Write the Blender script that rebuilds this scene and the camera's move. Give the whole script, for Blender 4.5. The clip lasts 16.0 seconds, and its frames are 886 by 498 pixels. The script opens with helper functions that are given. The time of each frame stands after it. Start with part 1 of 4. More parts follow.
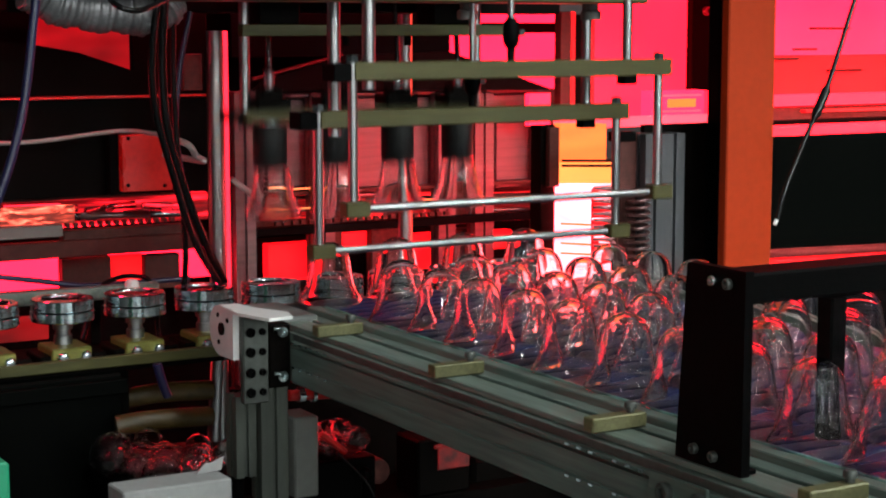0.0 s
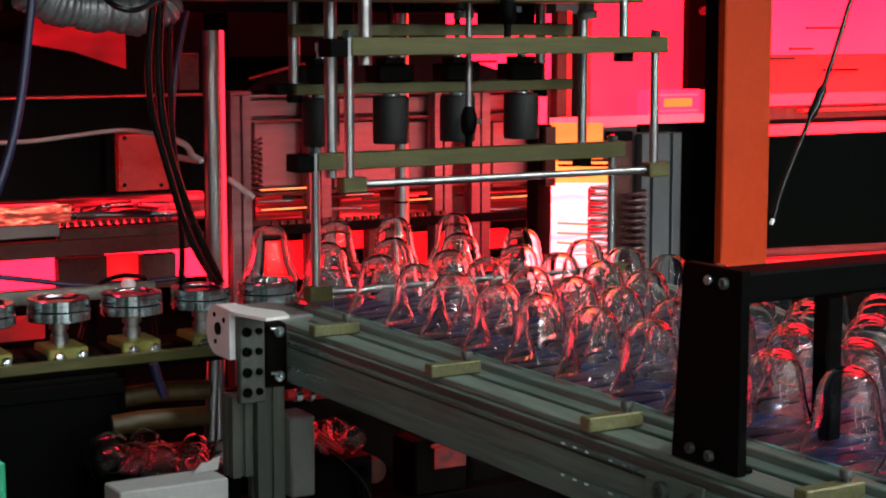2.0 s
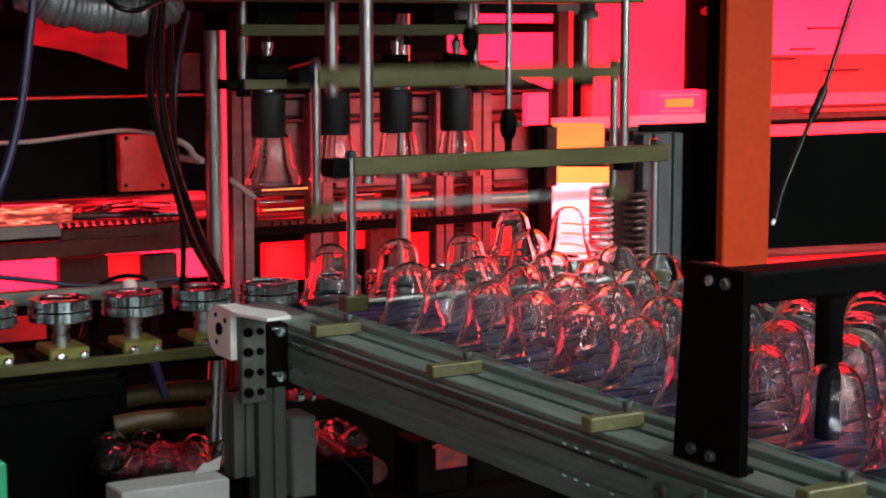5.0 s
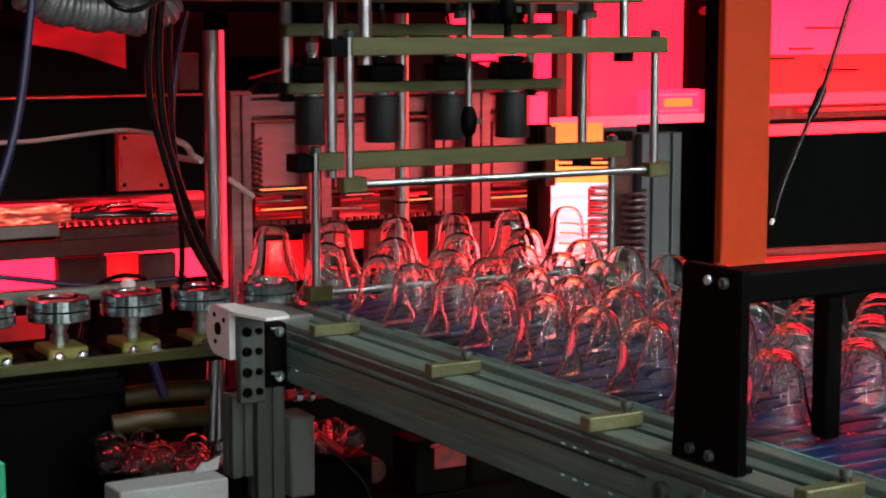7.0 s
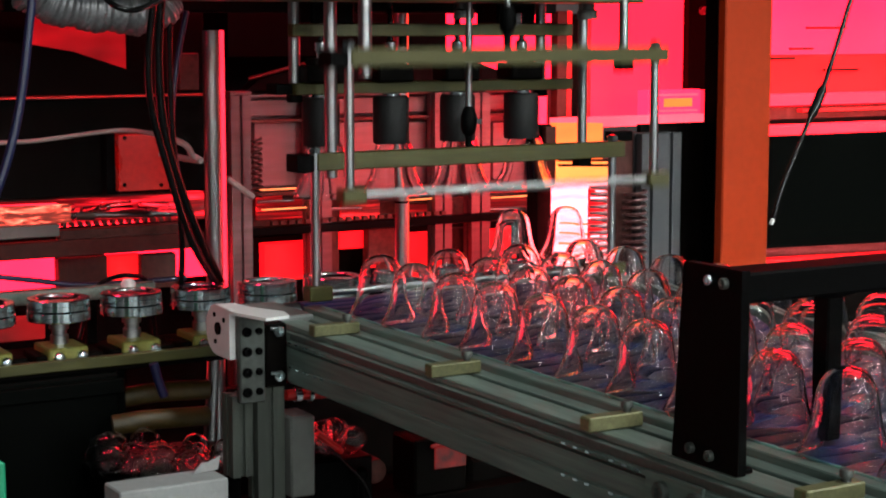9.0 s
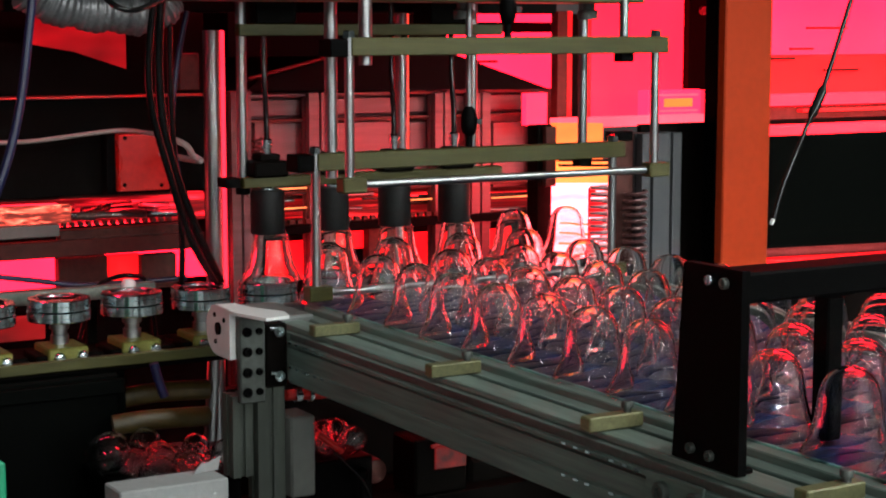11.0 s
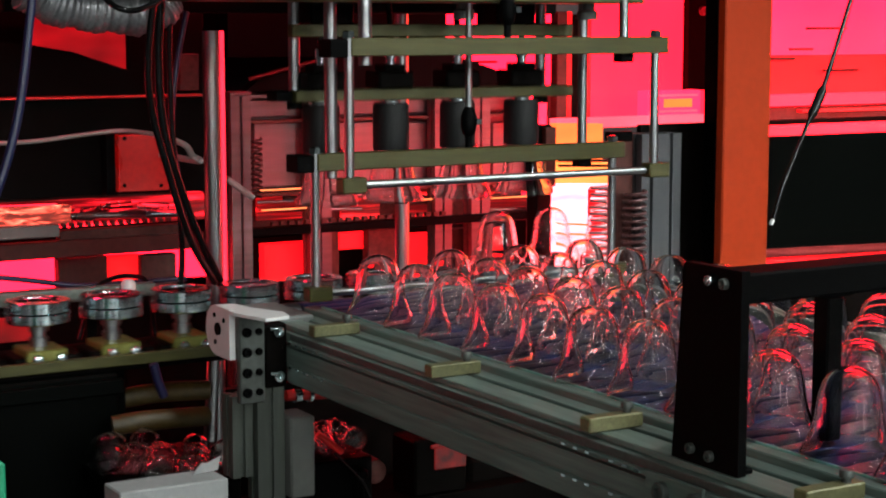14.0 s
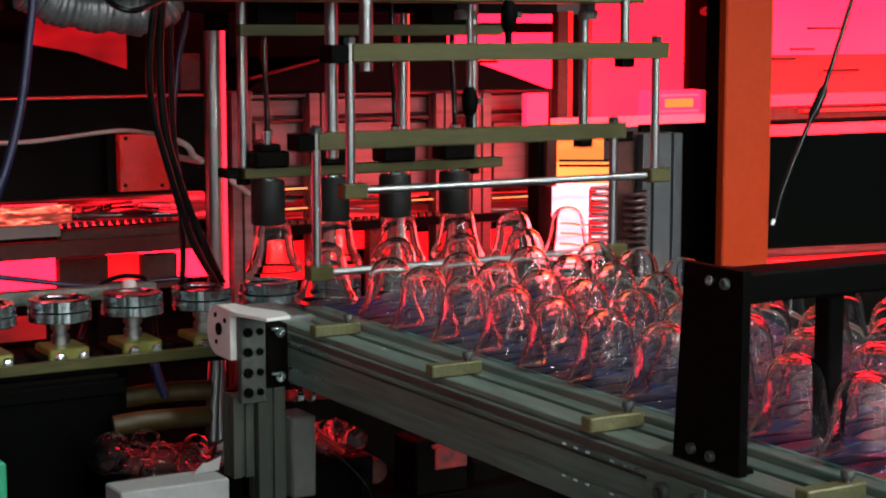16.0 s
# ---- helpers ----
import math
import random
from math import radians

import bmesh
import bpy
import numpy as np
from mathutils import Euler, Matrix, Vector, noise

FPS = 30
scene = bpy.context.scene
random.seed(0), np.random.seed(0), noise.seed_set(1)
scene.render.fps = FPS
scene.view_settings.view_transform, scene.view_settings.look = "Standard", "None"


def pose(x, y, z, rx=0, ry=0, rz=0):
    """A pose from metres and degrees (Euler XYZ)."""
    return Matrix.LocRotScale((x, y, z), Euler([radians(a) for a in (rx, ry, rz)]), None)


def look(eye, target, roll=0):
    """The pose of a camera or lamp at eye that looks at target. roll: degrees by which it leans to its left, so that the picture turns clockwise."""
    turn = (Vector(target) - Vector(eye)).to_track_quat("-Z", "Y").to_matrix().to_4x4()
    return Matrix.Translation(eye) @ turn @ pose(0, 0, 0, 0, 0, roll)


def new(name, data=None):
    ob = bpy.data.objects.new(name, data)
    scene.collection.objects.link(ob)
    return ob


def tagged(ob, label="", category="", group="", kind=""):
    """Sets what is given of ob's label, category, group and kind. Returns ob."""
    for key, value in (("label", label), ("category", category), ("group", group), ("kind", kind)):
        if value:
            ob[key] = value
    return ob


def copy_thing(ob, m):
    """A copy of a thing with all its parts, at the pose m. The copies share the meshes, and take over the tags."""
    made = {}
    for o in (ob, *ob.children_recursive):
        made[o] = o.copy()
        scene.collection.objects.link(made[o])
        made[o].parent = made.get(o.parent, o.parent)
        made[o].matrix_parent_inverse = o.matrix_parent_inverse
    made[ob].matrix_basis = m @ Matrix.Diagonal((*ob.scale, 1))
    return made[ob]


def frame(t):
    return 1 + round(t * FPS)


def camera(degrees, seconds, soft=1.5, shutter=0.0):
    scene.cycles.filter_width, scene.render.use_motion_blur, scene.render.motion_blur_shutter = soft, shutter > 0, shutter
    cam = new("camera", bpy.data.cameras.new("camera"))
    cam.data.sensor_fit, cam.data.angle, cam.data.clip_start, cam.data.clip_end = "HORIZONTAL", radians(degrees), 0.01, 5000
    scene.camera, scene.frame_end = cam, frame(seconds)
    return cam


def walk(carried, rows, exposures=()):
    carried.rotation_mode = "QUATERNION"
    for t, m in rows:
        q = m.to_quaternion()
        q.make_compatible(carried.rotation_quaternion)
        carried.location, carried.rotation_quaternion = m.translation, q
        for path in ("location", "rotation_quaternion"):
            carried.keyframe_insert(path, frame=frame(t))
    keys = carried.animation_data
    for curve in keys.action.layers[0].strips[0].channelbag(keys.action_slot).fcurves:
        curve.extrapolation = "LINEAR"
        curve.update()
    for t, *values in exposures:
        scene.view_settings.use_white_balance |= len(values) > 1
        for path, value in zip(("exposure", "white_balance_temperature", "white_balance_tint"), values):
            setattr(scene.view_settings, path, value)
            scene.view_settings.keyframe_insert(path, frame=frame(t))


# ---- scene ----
cam = camera(28.74, 16.0, soft=2.0, shutter=0.5)
# a tripod head that trembles by a tenth of a degree: seconds, degrees of pan, degrees of tilt
SHAKE = [(0, .120, .012), (.5, .092, .004), (1, .062, .002), (1.5, .040, 0), (2, .004, -.004), (3, 0, -.004), (3.5, .012, -.004),
         (4, .028, .010), (5.2, .05, .004), (6.5, .066, -.004), (7, .004, -.006), (8, -.004, 0), (8.5, .014, -.002), (9, .004, -.006),
         (10.3, .01, -.004), (11.5, .012, -.002), (12, .002, -.002), (12.5, -.006, .012), (13, .002, -.004), (13.5, .002, -.004),
         (14, .002, .010), (14.5, .012, .012), (15, .064, .010), (15.5, .058, .008), (16, .036, .008)]
walk(cam, [(t, pose(0, 0, 1.36, 82.66 + b, 0, -30.4 + a)) for t, a, b in SHAKE])

# ---- light ----
scene.cycles.max_bounces, scene.cycles.transmission_bounces, scene.cycles.glossy_bounces = 32, 32, 8
world = bpy.data.worlds.new("hall_air")
scene.world = world
world.use_nodes = True
world.node_tree.nodes["Background"].inputs[0].default_value = (.55, .62, .75, 1)
world.node_tree.nodes["Background"].inputs[1].default_value = .003


def lamp(name, at, to, sx, sy, watts, colour):
    data = bpy.data.lights.new(name, "AREA")
    data.shape, data.size, data.size_y = "RECTANGLE", sx, sy
    data.energy, data.color = watts, colour
    ob = new(name, data)
    ob.matrix_world = look(at, to)
    return ob


# high-bay lamps of the hall: near rows above the aisle, long rows far back
for row, (lx, watts) in enumerate(((-.9, 12), (2.2, 84), (4.7, 100))):
    for k in range(5):
        ly = -9.4 + 2.3 * k + .7 * (row % 2)
        lamp("hall_lamp", (lx, ly, 4.2), (lx, ly, 0), .40, .32, watts * (1.08 - .06 * k), (.93, 1, .98))
for row in range(5):
    for k in range(3):
        fx, fy = -16.0 + 5.2 * row + 1.3 * (k % 2), -21.5 + 4.6 * k
        lamp("high_bay_lamp", (fx, fy, 5.4), (fx + .35 * (1.5 - fx), fy + .35 * (1.8 - fy), 0), .55, .40, 110, (.93, 1, .98))
# two tall unseen panels by the south wall, added for streaks on the glasses
for lx, watts in ((-7.0, 60), (6.6, 420)):
    lamp("streak_panel", (lx, -25.8, 3.0), (lx * .9, 0, 3.0), 2.2, 4.6, watts, (.92, .98, 1))
# unseen floods added across the aisle, turned towards the line for glass highlights
for lx, lz in ((.9, 2.9), (1.7, 2.5), (2.6, 2.3), (3.6, 3.2), (4.5, 2.6)):
    lamp("highlight_flood", (lx, -3.6, lz), (3.0, 1.2, .9), .42, .42, 3.4, (.93, 1, .97)).data.spread = math.radians(32)
# small unseen spots added over the aisle to dot the glasses with white glints
for k in range(12):
    lx, lz = -5.0 + 3.2 * (k % 4) + .9 * (k // 4), 2.3 + .85 * (k // 4)
    lamp("glint_spot", (lx, -4.6 - .5 * (k % 3), lz), (1.55, 1.7, .95), .16, .16, .50, (.93, 1, .98)).data.spread = math.radians(25)
# red lamps added out of view, standing in for burners above and behind the chain
lamp("burner_light", (1.80, 3.28, 1.47), (1.80, 3.80, 1.18), 1.2, .1, 7.5, (1, .010, .05))
lamp("burner_light", (.80, 3.0, 1.47), (.85, 3.3, 1.05), 1.0, .08, 6.5, (1, .012, .05))
lamp("burner_light", (1.35, 3.2, .70), (1.3, 2.8, .45), .8, .1, .5, (1, .02, .03))

# ---- materials ----
def mat(name, base, rough=.5, metal=0., vary=.25, scale=30., bump=.15, streak=(1, 1, 1), spec=.5, coat=0.):
    """A surface with fine grain, larger stains, and uneven gloss."""
    m = bpy.data.materials.new(name)
    m.use_nodes = True
    nt = m.node_tree
    n, l = nt.nodes, nt.links
    bsdf = n["Principled BSDF"]
    tc = n.new("ShaderNodeTexCoord")
    mp = n.new("ShaderNodeMapping")
    mp.inputs["Scale"].default_value = streak
    l.new(tc.outputs["Object"], mp.inputs["Vector"])
    fine = n.new("ShaderNodeTexNoise")
    fine.inputs["Scale"].default_value, fine.inputs["Detail"].default_value = scale * 8, 4
    wide = n.new("ShaderNodeTexNoise")
    wide.inputs["Scale"].default_value, wide.inputs["Detail"].default_value = scale * .6, 5
    for t in (fine, wide):
        l.new(mp.outputs["Vector"], t.inputs["Vector"])
    mixn = n.new("ShaderNodeMath")
    mixn.operation = "MULTIPLY"
    l.new(fine.outputs["Fac"], mixn.inputs[0]), l.new(wide.outputs["Fac"], mixn.inputs[1])
    ramp = n.new("ShaderNodeValToRGB")
    lo, hi = 1 - vary * 1.4, 1 + vary
    ramp.color_ramp.elements[0].position, ramp.color_ramp.elements[1].position = .1, .45
    ramp.color_ramp.elements[0].color = (base[0] * lo, base[1] * lo, base[2] * lo, 1)
    ramp.color_ramp.elements[1].color = (min(1, base[0] * hi), min(1, base[1] * hi), min(1, base[2] * hi), 1)
    l.new(mixn.outputs[0], ramp.inputs["Fac"])
    l.new(ramp.outputs["Color"], bsdf.inputs["Base Color"])
    rr = n.new("ShaderNodeMapRange")
    rr.inputs["To Min"].default_value, rr.inputs["To Max"].default_value = max(.03, rough - .12), min(1, rough + .14)
    l.new(wide.outputs["Fac"], rr.inputs["Value"])
    l.new(rr.outputs["Result"], bsdf.inputs["Roughness"])
    bp = n.new("ShaderNodeBump")
    bp.inputs["Strength"].default_value, bp.inputs["Distance"].default_value = bump, .001
    l.new(fine.outputs["Fac"], bp.inputs["Height"])
    l.new(bp.outputs["Normal"], bsdf.inputs["Normal"])
    bsdf.inputs["Metallic"].default_value = metal
    bsdf.inputs["Specular IOR Level"].default_value = spec
    bsdf.inputs["Coat Weight"].default_value = coat
    return m


def glow(name, colour, power, scale=6., depth=.5, streak=(1, 1, 1)):
    """A surface that shines unevenly: hot ones, and red-lit ones made to glow."""
    m = bpy.data.materials.new(name)
    m.use_nodes = True
    n, l = m.node_tree.nodes, m.node_tree.links
    bsdf = n["Principled BSDF"]
    bsdf.inputs["Base Color"].default_value = (.02, .013, .012, 1)
    bsdf.inputs["Roughness"].default_value = .8
    bsdf.inputs["Emission Color"].default_value = (*colour, 1)
    tc, mp, no, mr = (n.new("ShaderNode" + k) for k in ("TexCoord", "Mapping", "TexNoise", "MapRange"))
    mp.inputs["Scale"].default_value = streak
    no.inputs["Scale"].default_value = scale
    mr.inputs["From Min"].default_value, mr.inputs["From Max"].default_value = .3, .7
    mr.inputs["To Min"].default_value, mr.inputs["To Max"].default_value = power * (1 - depth), power
    l.new(tc.outputs["Object"], mp.inputs["Vector"]), l.new(mp.outputs["Vector"], no.inputs["Vector"])
    l.new(no.outputs["Fac"], mr.inputs["Value"]), l.new(mr.outputs["Result"], bsdf.inputs["Emission Strength"])
    return m


def streaky(name, colour, low, high, scale, streak):
    """A bed of fire: dull red between long hot streaks."""
    m = glow(name, colour, 1, scale, 1, streak)
    n, l = m.node_tree.nodes, m.node_tree.links
    no, mr, bsdf = n["Noise Texture"], n["Map Range"], n["Principled BSDF"]
    no.inputs["Detail"].default_value, no.inputs["Roughness"].default_value, no.inputs["Distortion"].default_value = 5, .55, .6
    mr.inputs["From Min"].default_value, mr.inputs["From Max"].default_value = .39, .70
    mr.inputs["To Min"].default_value, mr.inputs["To Max"].default_value = 0, 1
    sharp, heat = n.new("ShaderNodeMath"), n.new("ShaderNodeMapRange")
    sharp.operation = "POWER"
    sharp.inputs[1].default_value = 3.4
    heat.inputs["To Min"].default_value, heat.inputs["To Max"].default_value = low, high
    l.new(mr.outputs["Result"], sharp.inputs[0]), l.new(sharp.outputs[0], heat.inputs["Value"])
    l.new(heat.outputs["Result"], bsdf.inputs["Emission Strength"])
    return m


def clear_glass():
    m = bpy.data.materials.new("clear_glass")
    m.use_nodes = True
    n, l = m.node_tree.nodes, m.node_tree.links
    bsdf = n["Principled BSDF"]
    bsdf.inputs["Base Color"].default_value = (.985, .995, .99, 1)
    bsdf.inputs["Transmission Weight"].default_value = 1
    bsdf.inputs["Roughness"].default_value = 0
    bsdf.inputs["IOR"].default_value = 1.5
    no, bp = n.new("ShaderNodeTexNoise"), n.new("ShaderNodeBump")
    no.inputs["Scale"].default_value = 14
    bp.inputs["Strength"].default_value, bp.inputs["Distance"].default_value = .004, .004
    tc = n.new("ShaderNodeTexCoord")
    l.new(tc.outputs["Object"], no.inputs["Vector"])
    l.new(no.outputs["Fac"], bp.inputs["Height"]), l.new(bp.outputs["Normal"], bsdf.inputs["Normal"])
    return m


GLASS = clear_glass()
STEEL = mat("polished_steel", (.31365, .3213, .32895), .29, 1, .12, 4, .04, (1, 1, .1))
ZINC = mat("zinc_plated_steel", (.72, .84, .87), .13, 1, .10, 5, .02)
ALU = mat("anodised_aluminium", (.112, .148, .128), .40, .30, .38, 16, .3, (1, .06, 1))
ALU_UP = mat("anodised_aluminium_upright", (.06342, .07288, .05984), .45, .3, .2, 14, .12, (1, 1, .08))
OLIVE = mat("olive_anodised_bar", (.0442, .04165, .00893), .42, .4, .25, 18, .15, (.1, 1, 1))
BRASS = mat("yellow_passivated_steel", (.11881, .11471, .05254), .42, .4, .3, 25, .25)
YBLOCK = mat("bright_yellow_zinc", (.1496, .145, .0281), .4, .4, .25, 25, .25)
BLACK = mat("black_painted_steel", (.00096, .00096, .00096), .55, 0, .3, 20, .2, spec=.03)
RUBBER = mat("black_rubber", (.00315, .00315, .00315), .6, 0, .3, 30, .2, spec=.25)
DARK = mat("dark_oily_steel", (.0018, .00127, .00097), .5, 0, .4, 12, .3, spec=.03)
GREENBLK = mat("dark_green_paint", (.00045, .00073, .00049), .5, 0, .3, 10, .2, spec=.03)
ORANGE = mat("orange_paint", (.2584, .02082, .00216), .5, 0, .08, 8, .12, spec=.15)
GREY = mat("light_grey_paint", (.10101, .10374, .09373), .5, 0, .1, 9, .12)
GREYDK = mat("mid_grey_paint", (.13, .1365, .13), .5, .2, .15, 9, .15)
WHITE = mat("white_plastic", (.5022, .5022, .49275), .45, 0, .08, 12, .1)
CARD = mat("white_card", (.20452, .20452, .20166), .8, 0, .08, 15, .3)
# pale sheet metal with the red firelight put into its colour
PANEL = mat("red_lit_sheet_metal", (.13294, .05958, .0644), .42, .2, .35, 6, .1, (.12, 1, 1.6))
DUCT = mat("silver_foil", (.2193, .21675, .2244), .36, .6, .25, 22, .6)
BELT = mat("blue_black_belt", (.0075, .016, .058), .34, 0, .3, 30, .25, (1, .3, 1), .22)
BLUE = mat("blue_hose", (.00234, .00403, .02873), .4, 0, .1, 20, .05)
CABLE = mat("black_cable", (.003, .003, .003), .17, 0, .2, 30, .1, spec=.22)
PALE = mat("pale_cable", (.3, .282, .264), .5, 0, .15, 30, .1)
GREEN = mat("green_plastic", (.0065, .2145, .104), .45, 0, .1, 20, .1)
YELLOW = mat("worn_yellow_paint", (.04368, .02604, .00301), .5, 0, .3, 10, .2)
# browned steel, its colour also darkened and reddened for hood shade and firelight
RUST = mat("browned_steel_red_shade", (.07, .022, .018), .5, .2, .4, 10, .3, spec=.2)
FLOORM = mat("oily_concrete", (.07, .068, .065), .5, 0, .4, 3, .3)
HALLM = mat("grey_hall_wall", (.13, .135, .135), .8, 0, .2, 2, .2)
FIRE = glow("white_hot_mouth", (1, .056, .068), 24, 9, .45, (1, 1, 6))
YELLOWHOT = glow("yellow_hot_band", (1, .20, .042), 3.6, 6, .3, (.5, 1, 3))
EMBER = glow("yellow_hot_lintel", (1, .125, .022), 3.2, 6, .3, (.5, 1, 3))
# red glow for hot openings, and for red-lit edges and panels
REDGLOW = glow("red_surface_glow", (1, .0028, .006), 3.0, 7, .6)
# glow of the unseen row that the glasses reflect
HOTPINK = glow("pink_reflection_glow", (1, .022, .050), 8, 4, .4)
DIMPATCH = glow("dim_red_patch_glow", (1, .004, .008), .20, 40, .9)
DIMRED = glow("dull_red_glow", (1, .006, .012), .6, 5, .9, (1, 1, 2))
# these two glows stand for panels that the furnace lights
PINKGLOW = glow("bright_red_glow", (1, .0046, .0130), 10.5, 3, .35, (1, 1, .5))
MAGENTA = glow("bright_pink_glow", (1, .0060, .021), 10.5, 3, .3, (1, 1, .5))
BED = streaky("streaky_burner_bed", (1, .010, .020), .16, 9.0, 17, (.20, 1, 3.4))
GLINTS = streaky("highlight_cluster", (1, .095, .055), .25, 22.0, 34, (.5, 1, 2.2))
SLOTFIRE = streaky("burner_slot_fire", (1, .012, .016), .12, 6.0, 24, (.10, 1, 3.6))
PINKSILL = glow("orange_pink_edge_glow", (1, .030, .048), 6.0, 3, .4)
# glow for painted-in red highlights on the column and bench
REDGLINT = glow("red_highlight_glow", (1, .016, .035), 4.0, 10, .25)
HOTROD = glow("yellow_hot_rod", (1, .20, .06), 3.4, 12, .5)
EDGEGLINT = glow("orange_highlight_glow", (1, .06, .035), 2.6, 9, .7, (1, 1, .6))

# ---- mesh helpers ----
ORIGIN = {}


def thing(name, label, category, at=(0, 0, 0), group="", kind=""):
    ob = new(name)
    ob.empty_display_size = .05
    ob.location = at
    ORIGIN[ob] = Vector(at)
    return tagged(ob, label, category, group, kind)


def part(name, bm, material, parent, label="", smooth=False):
    """One mesh under a thing or a part; its points come in world places."""
    me = bpy.data.meshes.new(name)
    if parent is not None:
        bmesh.ops.translate(bm, verts=bm.verts, vec=-ORIGIN[parent])
    bmesh.ops.recalc_face_normals(bm, faces=bm.faces)
    for f in bm.faces:
        f.smooth = smooth
    bm.to_mesh(me)
    bm.free()
    if smooth:
        me.set_sharp_from_angle(angle=radians(38))
    me.materials.append(material)
    ob = new(name, me)
    if parent is not None:
        ob.parent = parent
        ORIGIN[ob] = ORIGIN[parent]
    if label:
        tagged(ob, label)
    return ob


def solid(name, bm, material, label, category, group="", kind="", smooth=False):
    """A thing or piece of the setting that is one mesh."""
    ob = part(name, bm, material, None, "", smooth)
    return tagged(ob, label, category, group, kind)


def box(x0, x1, y0, y1, z0, z1, bevel=.0015, bm=None):
    own = bmesh.new()
    bmesh.ops.create_cube(own, size=1)
    bmesh.ops.scale(own, verts=own.verts, vec=(x1 - x0, y1 - y0, z1 - z0))
    bmesh.ops.translate(own, verts=own.verts, vec=((x0 + x1) / 2, (y0 + y1) / 2, (z0 + z1) / 2))
    if bevel:
        bmesh.ops.bevel(own, geom=own.edges, offset=min(bevel, .4 * min(x1 - x0, y1 - y0, z1 - z0)), segments=1, affect="EDGES")
    return merge(bm, own)


def merge(bm, own):
    if bm is None:
        return own
    me = bpy.data.meshes.new("tmp")
    own.to_mesh(me)
    own.free()
    bm.from_mesh(me)
    bpy.data.meshes.remove(me)
    return bm


def lathe(profile, at, axis="z", n=32, bm=None, closed=False):
    """Turns (radius, height) rows round an axis through at."""
    own = bmesh.new()
    rings = []
    for r, h in profile:
        ring = []
        for k in range(n):
            a = 2 * math.pi * k / n
            c, s = r * math.cos(a), r * math.sin(a)
            v = {"z": (c, s, h), "x": (h, c, s), "y": (s, h, c)}[axis]
            ring.append(own.verts.new(Vector(v) + Vector(at)))
        rings.append(ring)
    pairs = list(zip(rings, rings[1:])) + ([(rings[-1], rings[0])] if closed else [])
    for a, b in pairs:
        for k in range(n):
            own.faces.new((a[k], a[(k + 1) % n], b[(k + 1) % n], b[k]))
    if not closed:
        own.faces.new(rings[0]), own.faces.new(rings[-1])
    return merge(bm, own)


def rod(a, b, r, n=16, bm=None, bevel=.001):
    """A round bar from a to b."""
    a, b = Vector(a), Vector(b)
    own = bmesh.new()
    d = (b - a).length
    e = min(bevel, r * .3)
    own = lathe([(r - e, 0), (r, e), (r, d - e), (r - e, d)], (0, 0, 0), "z", n)
    q = (b - a).to_track_quat("Z", "Y").to_matrix().to_4x4()
    bmesh.ops.transform(own, matrix=Matrix.Translation(a) @ q, verts=own.verts)
    return merge(bm, own)


def hose(points, r, n=10, steps=8, bm=None):
    """A bent round cable through the points (smooth spline)."""
    P = [Vector(p) for p in points]
    P = [P[0] * 2 - P[1]] + P + [P[-1] * 2 - P[-2]]
    line = []
    for i in range(1, len(P) - 2):
        for k in range(steps):
            t = k / steps
            line.append(.5 * (2 * P[i] + (P[i + 1] - P[i - 1]) * t + (2 * P[i - 1] - 5 * P[i] + 4 * P[i + 1] - P[i + 2]) * t * t
                              + (3 * P[i] - P[i - 1] - 3 * P[i + 1] + P[i + 2]) * t ** 3))
    line.append(P[-2])
    own = bmesh.new()
    rings = []
    side = None
    for i, p in enumerate(line):
        d = (line[min(i + 1, len(line) - 1)] - line[max(i - 1, 0)]).normalized()
        side = d.orthogonal() if side is None else (side - d * side.dot(d))
        side.normalize()
        up = d.cross(side)
        rr = r(i / (len(line) - 1)) if callable(r) else r
        rings.append([own.verts.new(p + rr * (math.cos(2 * math.pi * k / n) * side + math.sin(2 * math.pi * k / n) * up)) for k in range(n)])
    for a, b in zip(rings, rings[1:]):
        for k in range(n):
            own.faces.new((a[k], a[(k + 1) % n], b[(k + 1) % n], b[k]))
    own.faces.new(rings[0]), own.faces.new(rings[-1])
    return merge(bm, own)


def bolt_head(at, axis, r=.006, h=.005, bm=None):
    """A socket-head screw that points along an axis."""
    s = -1 if axis.startswith("-") else 1
    return lathe([(r, 0), (r, s * h * .8), (r * .85, s * h), (r * .5, s * h), (r * .45, s * h * .5)], at, axis[-1], 12, bm)


def prism(outline, y0, y1, plane="xz", bm=None):
    """A flat outline pulled from y0 to y1 along the third axis."""
    own = bmesh.new()
    def at(u, v, w):
        return {"xz": (u, w, v), "yz": (w, u, v), "xy": (u, v, w)}[plane]
    a = [own.verts.new(at(u, v, y0)) for u, v in outline]
    b = [own.verts.new(at(u, v, y1)) for u, v in outline]
    own.faces.new(a), own.faces.new(b)
    for k in range(len(a)):
        own.faces.new((a[k], a[(k + 1) % len(a)], b[(k + 1) % len(a)], b[k]))
    return merge(bm, own)


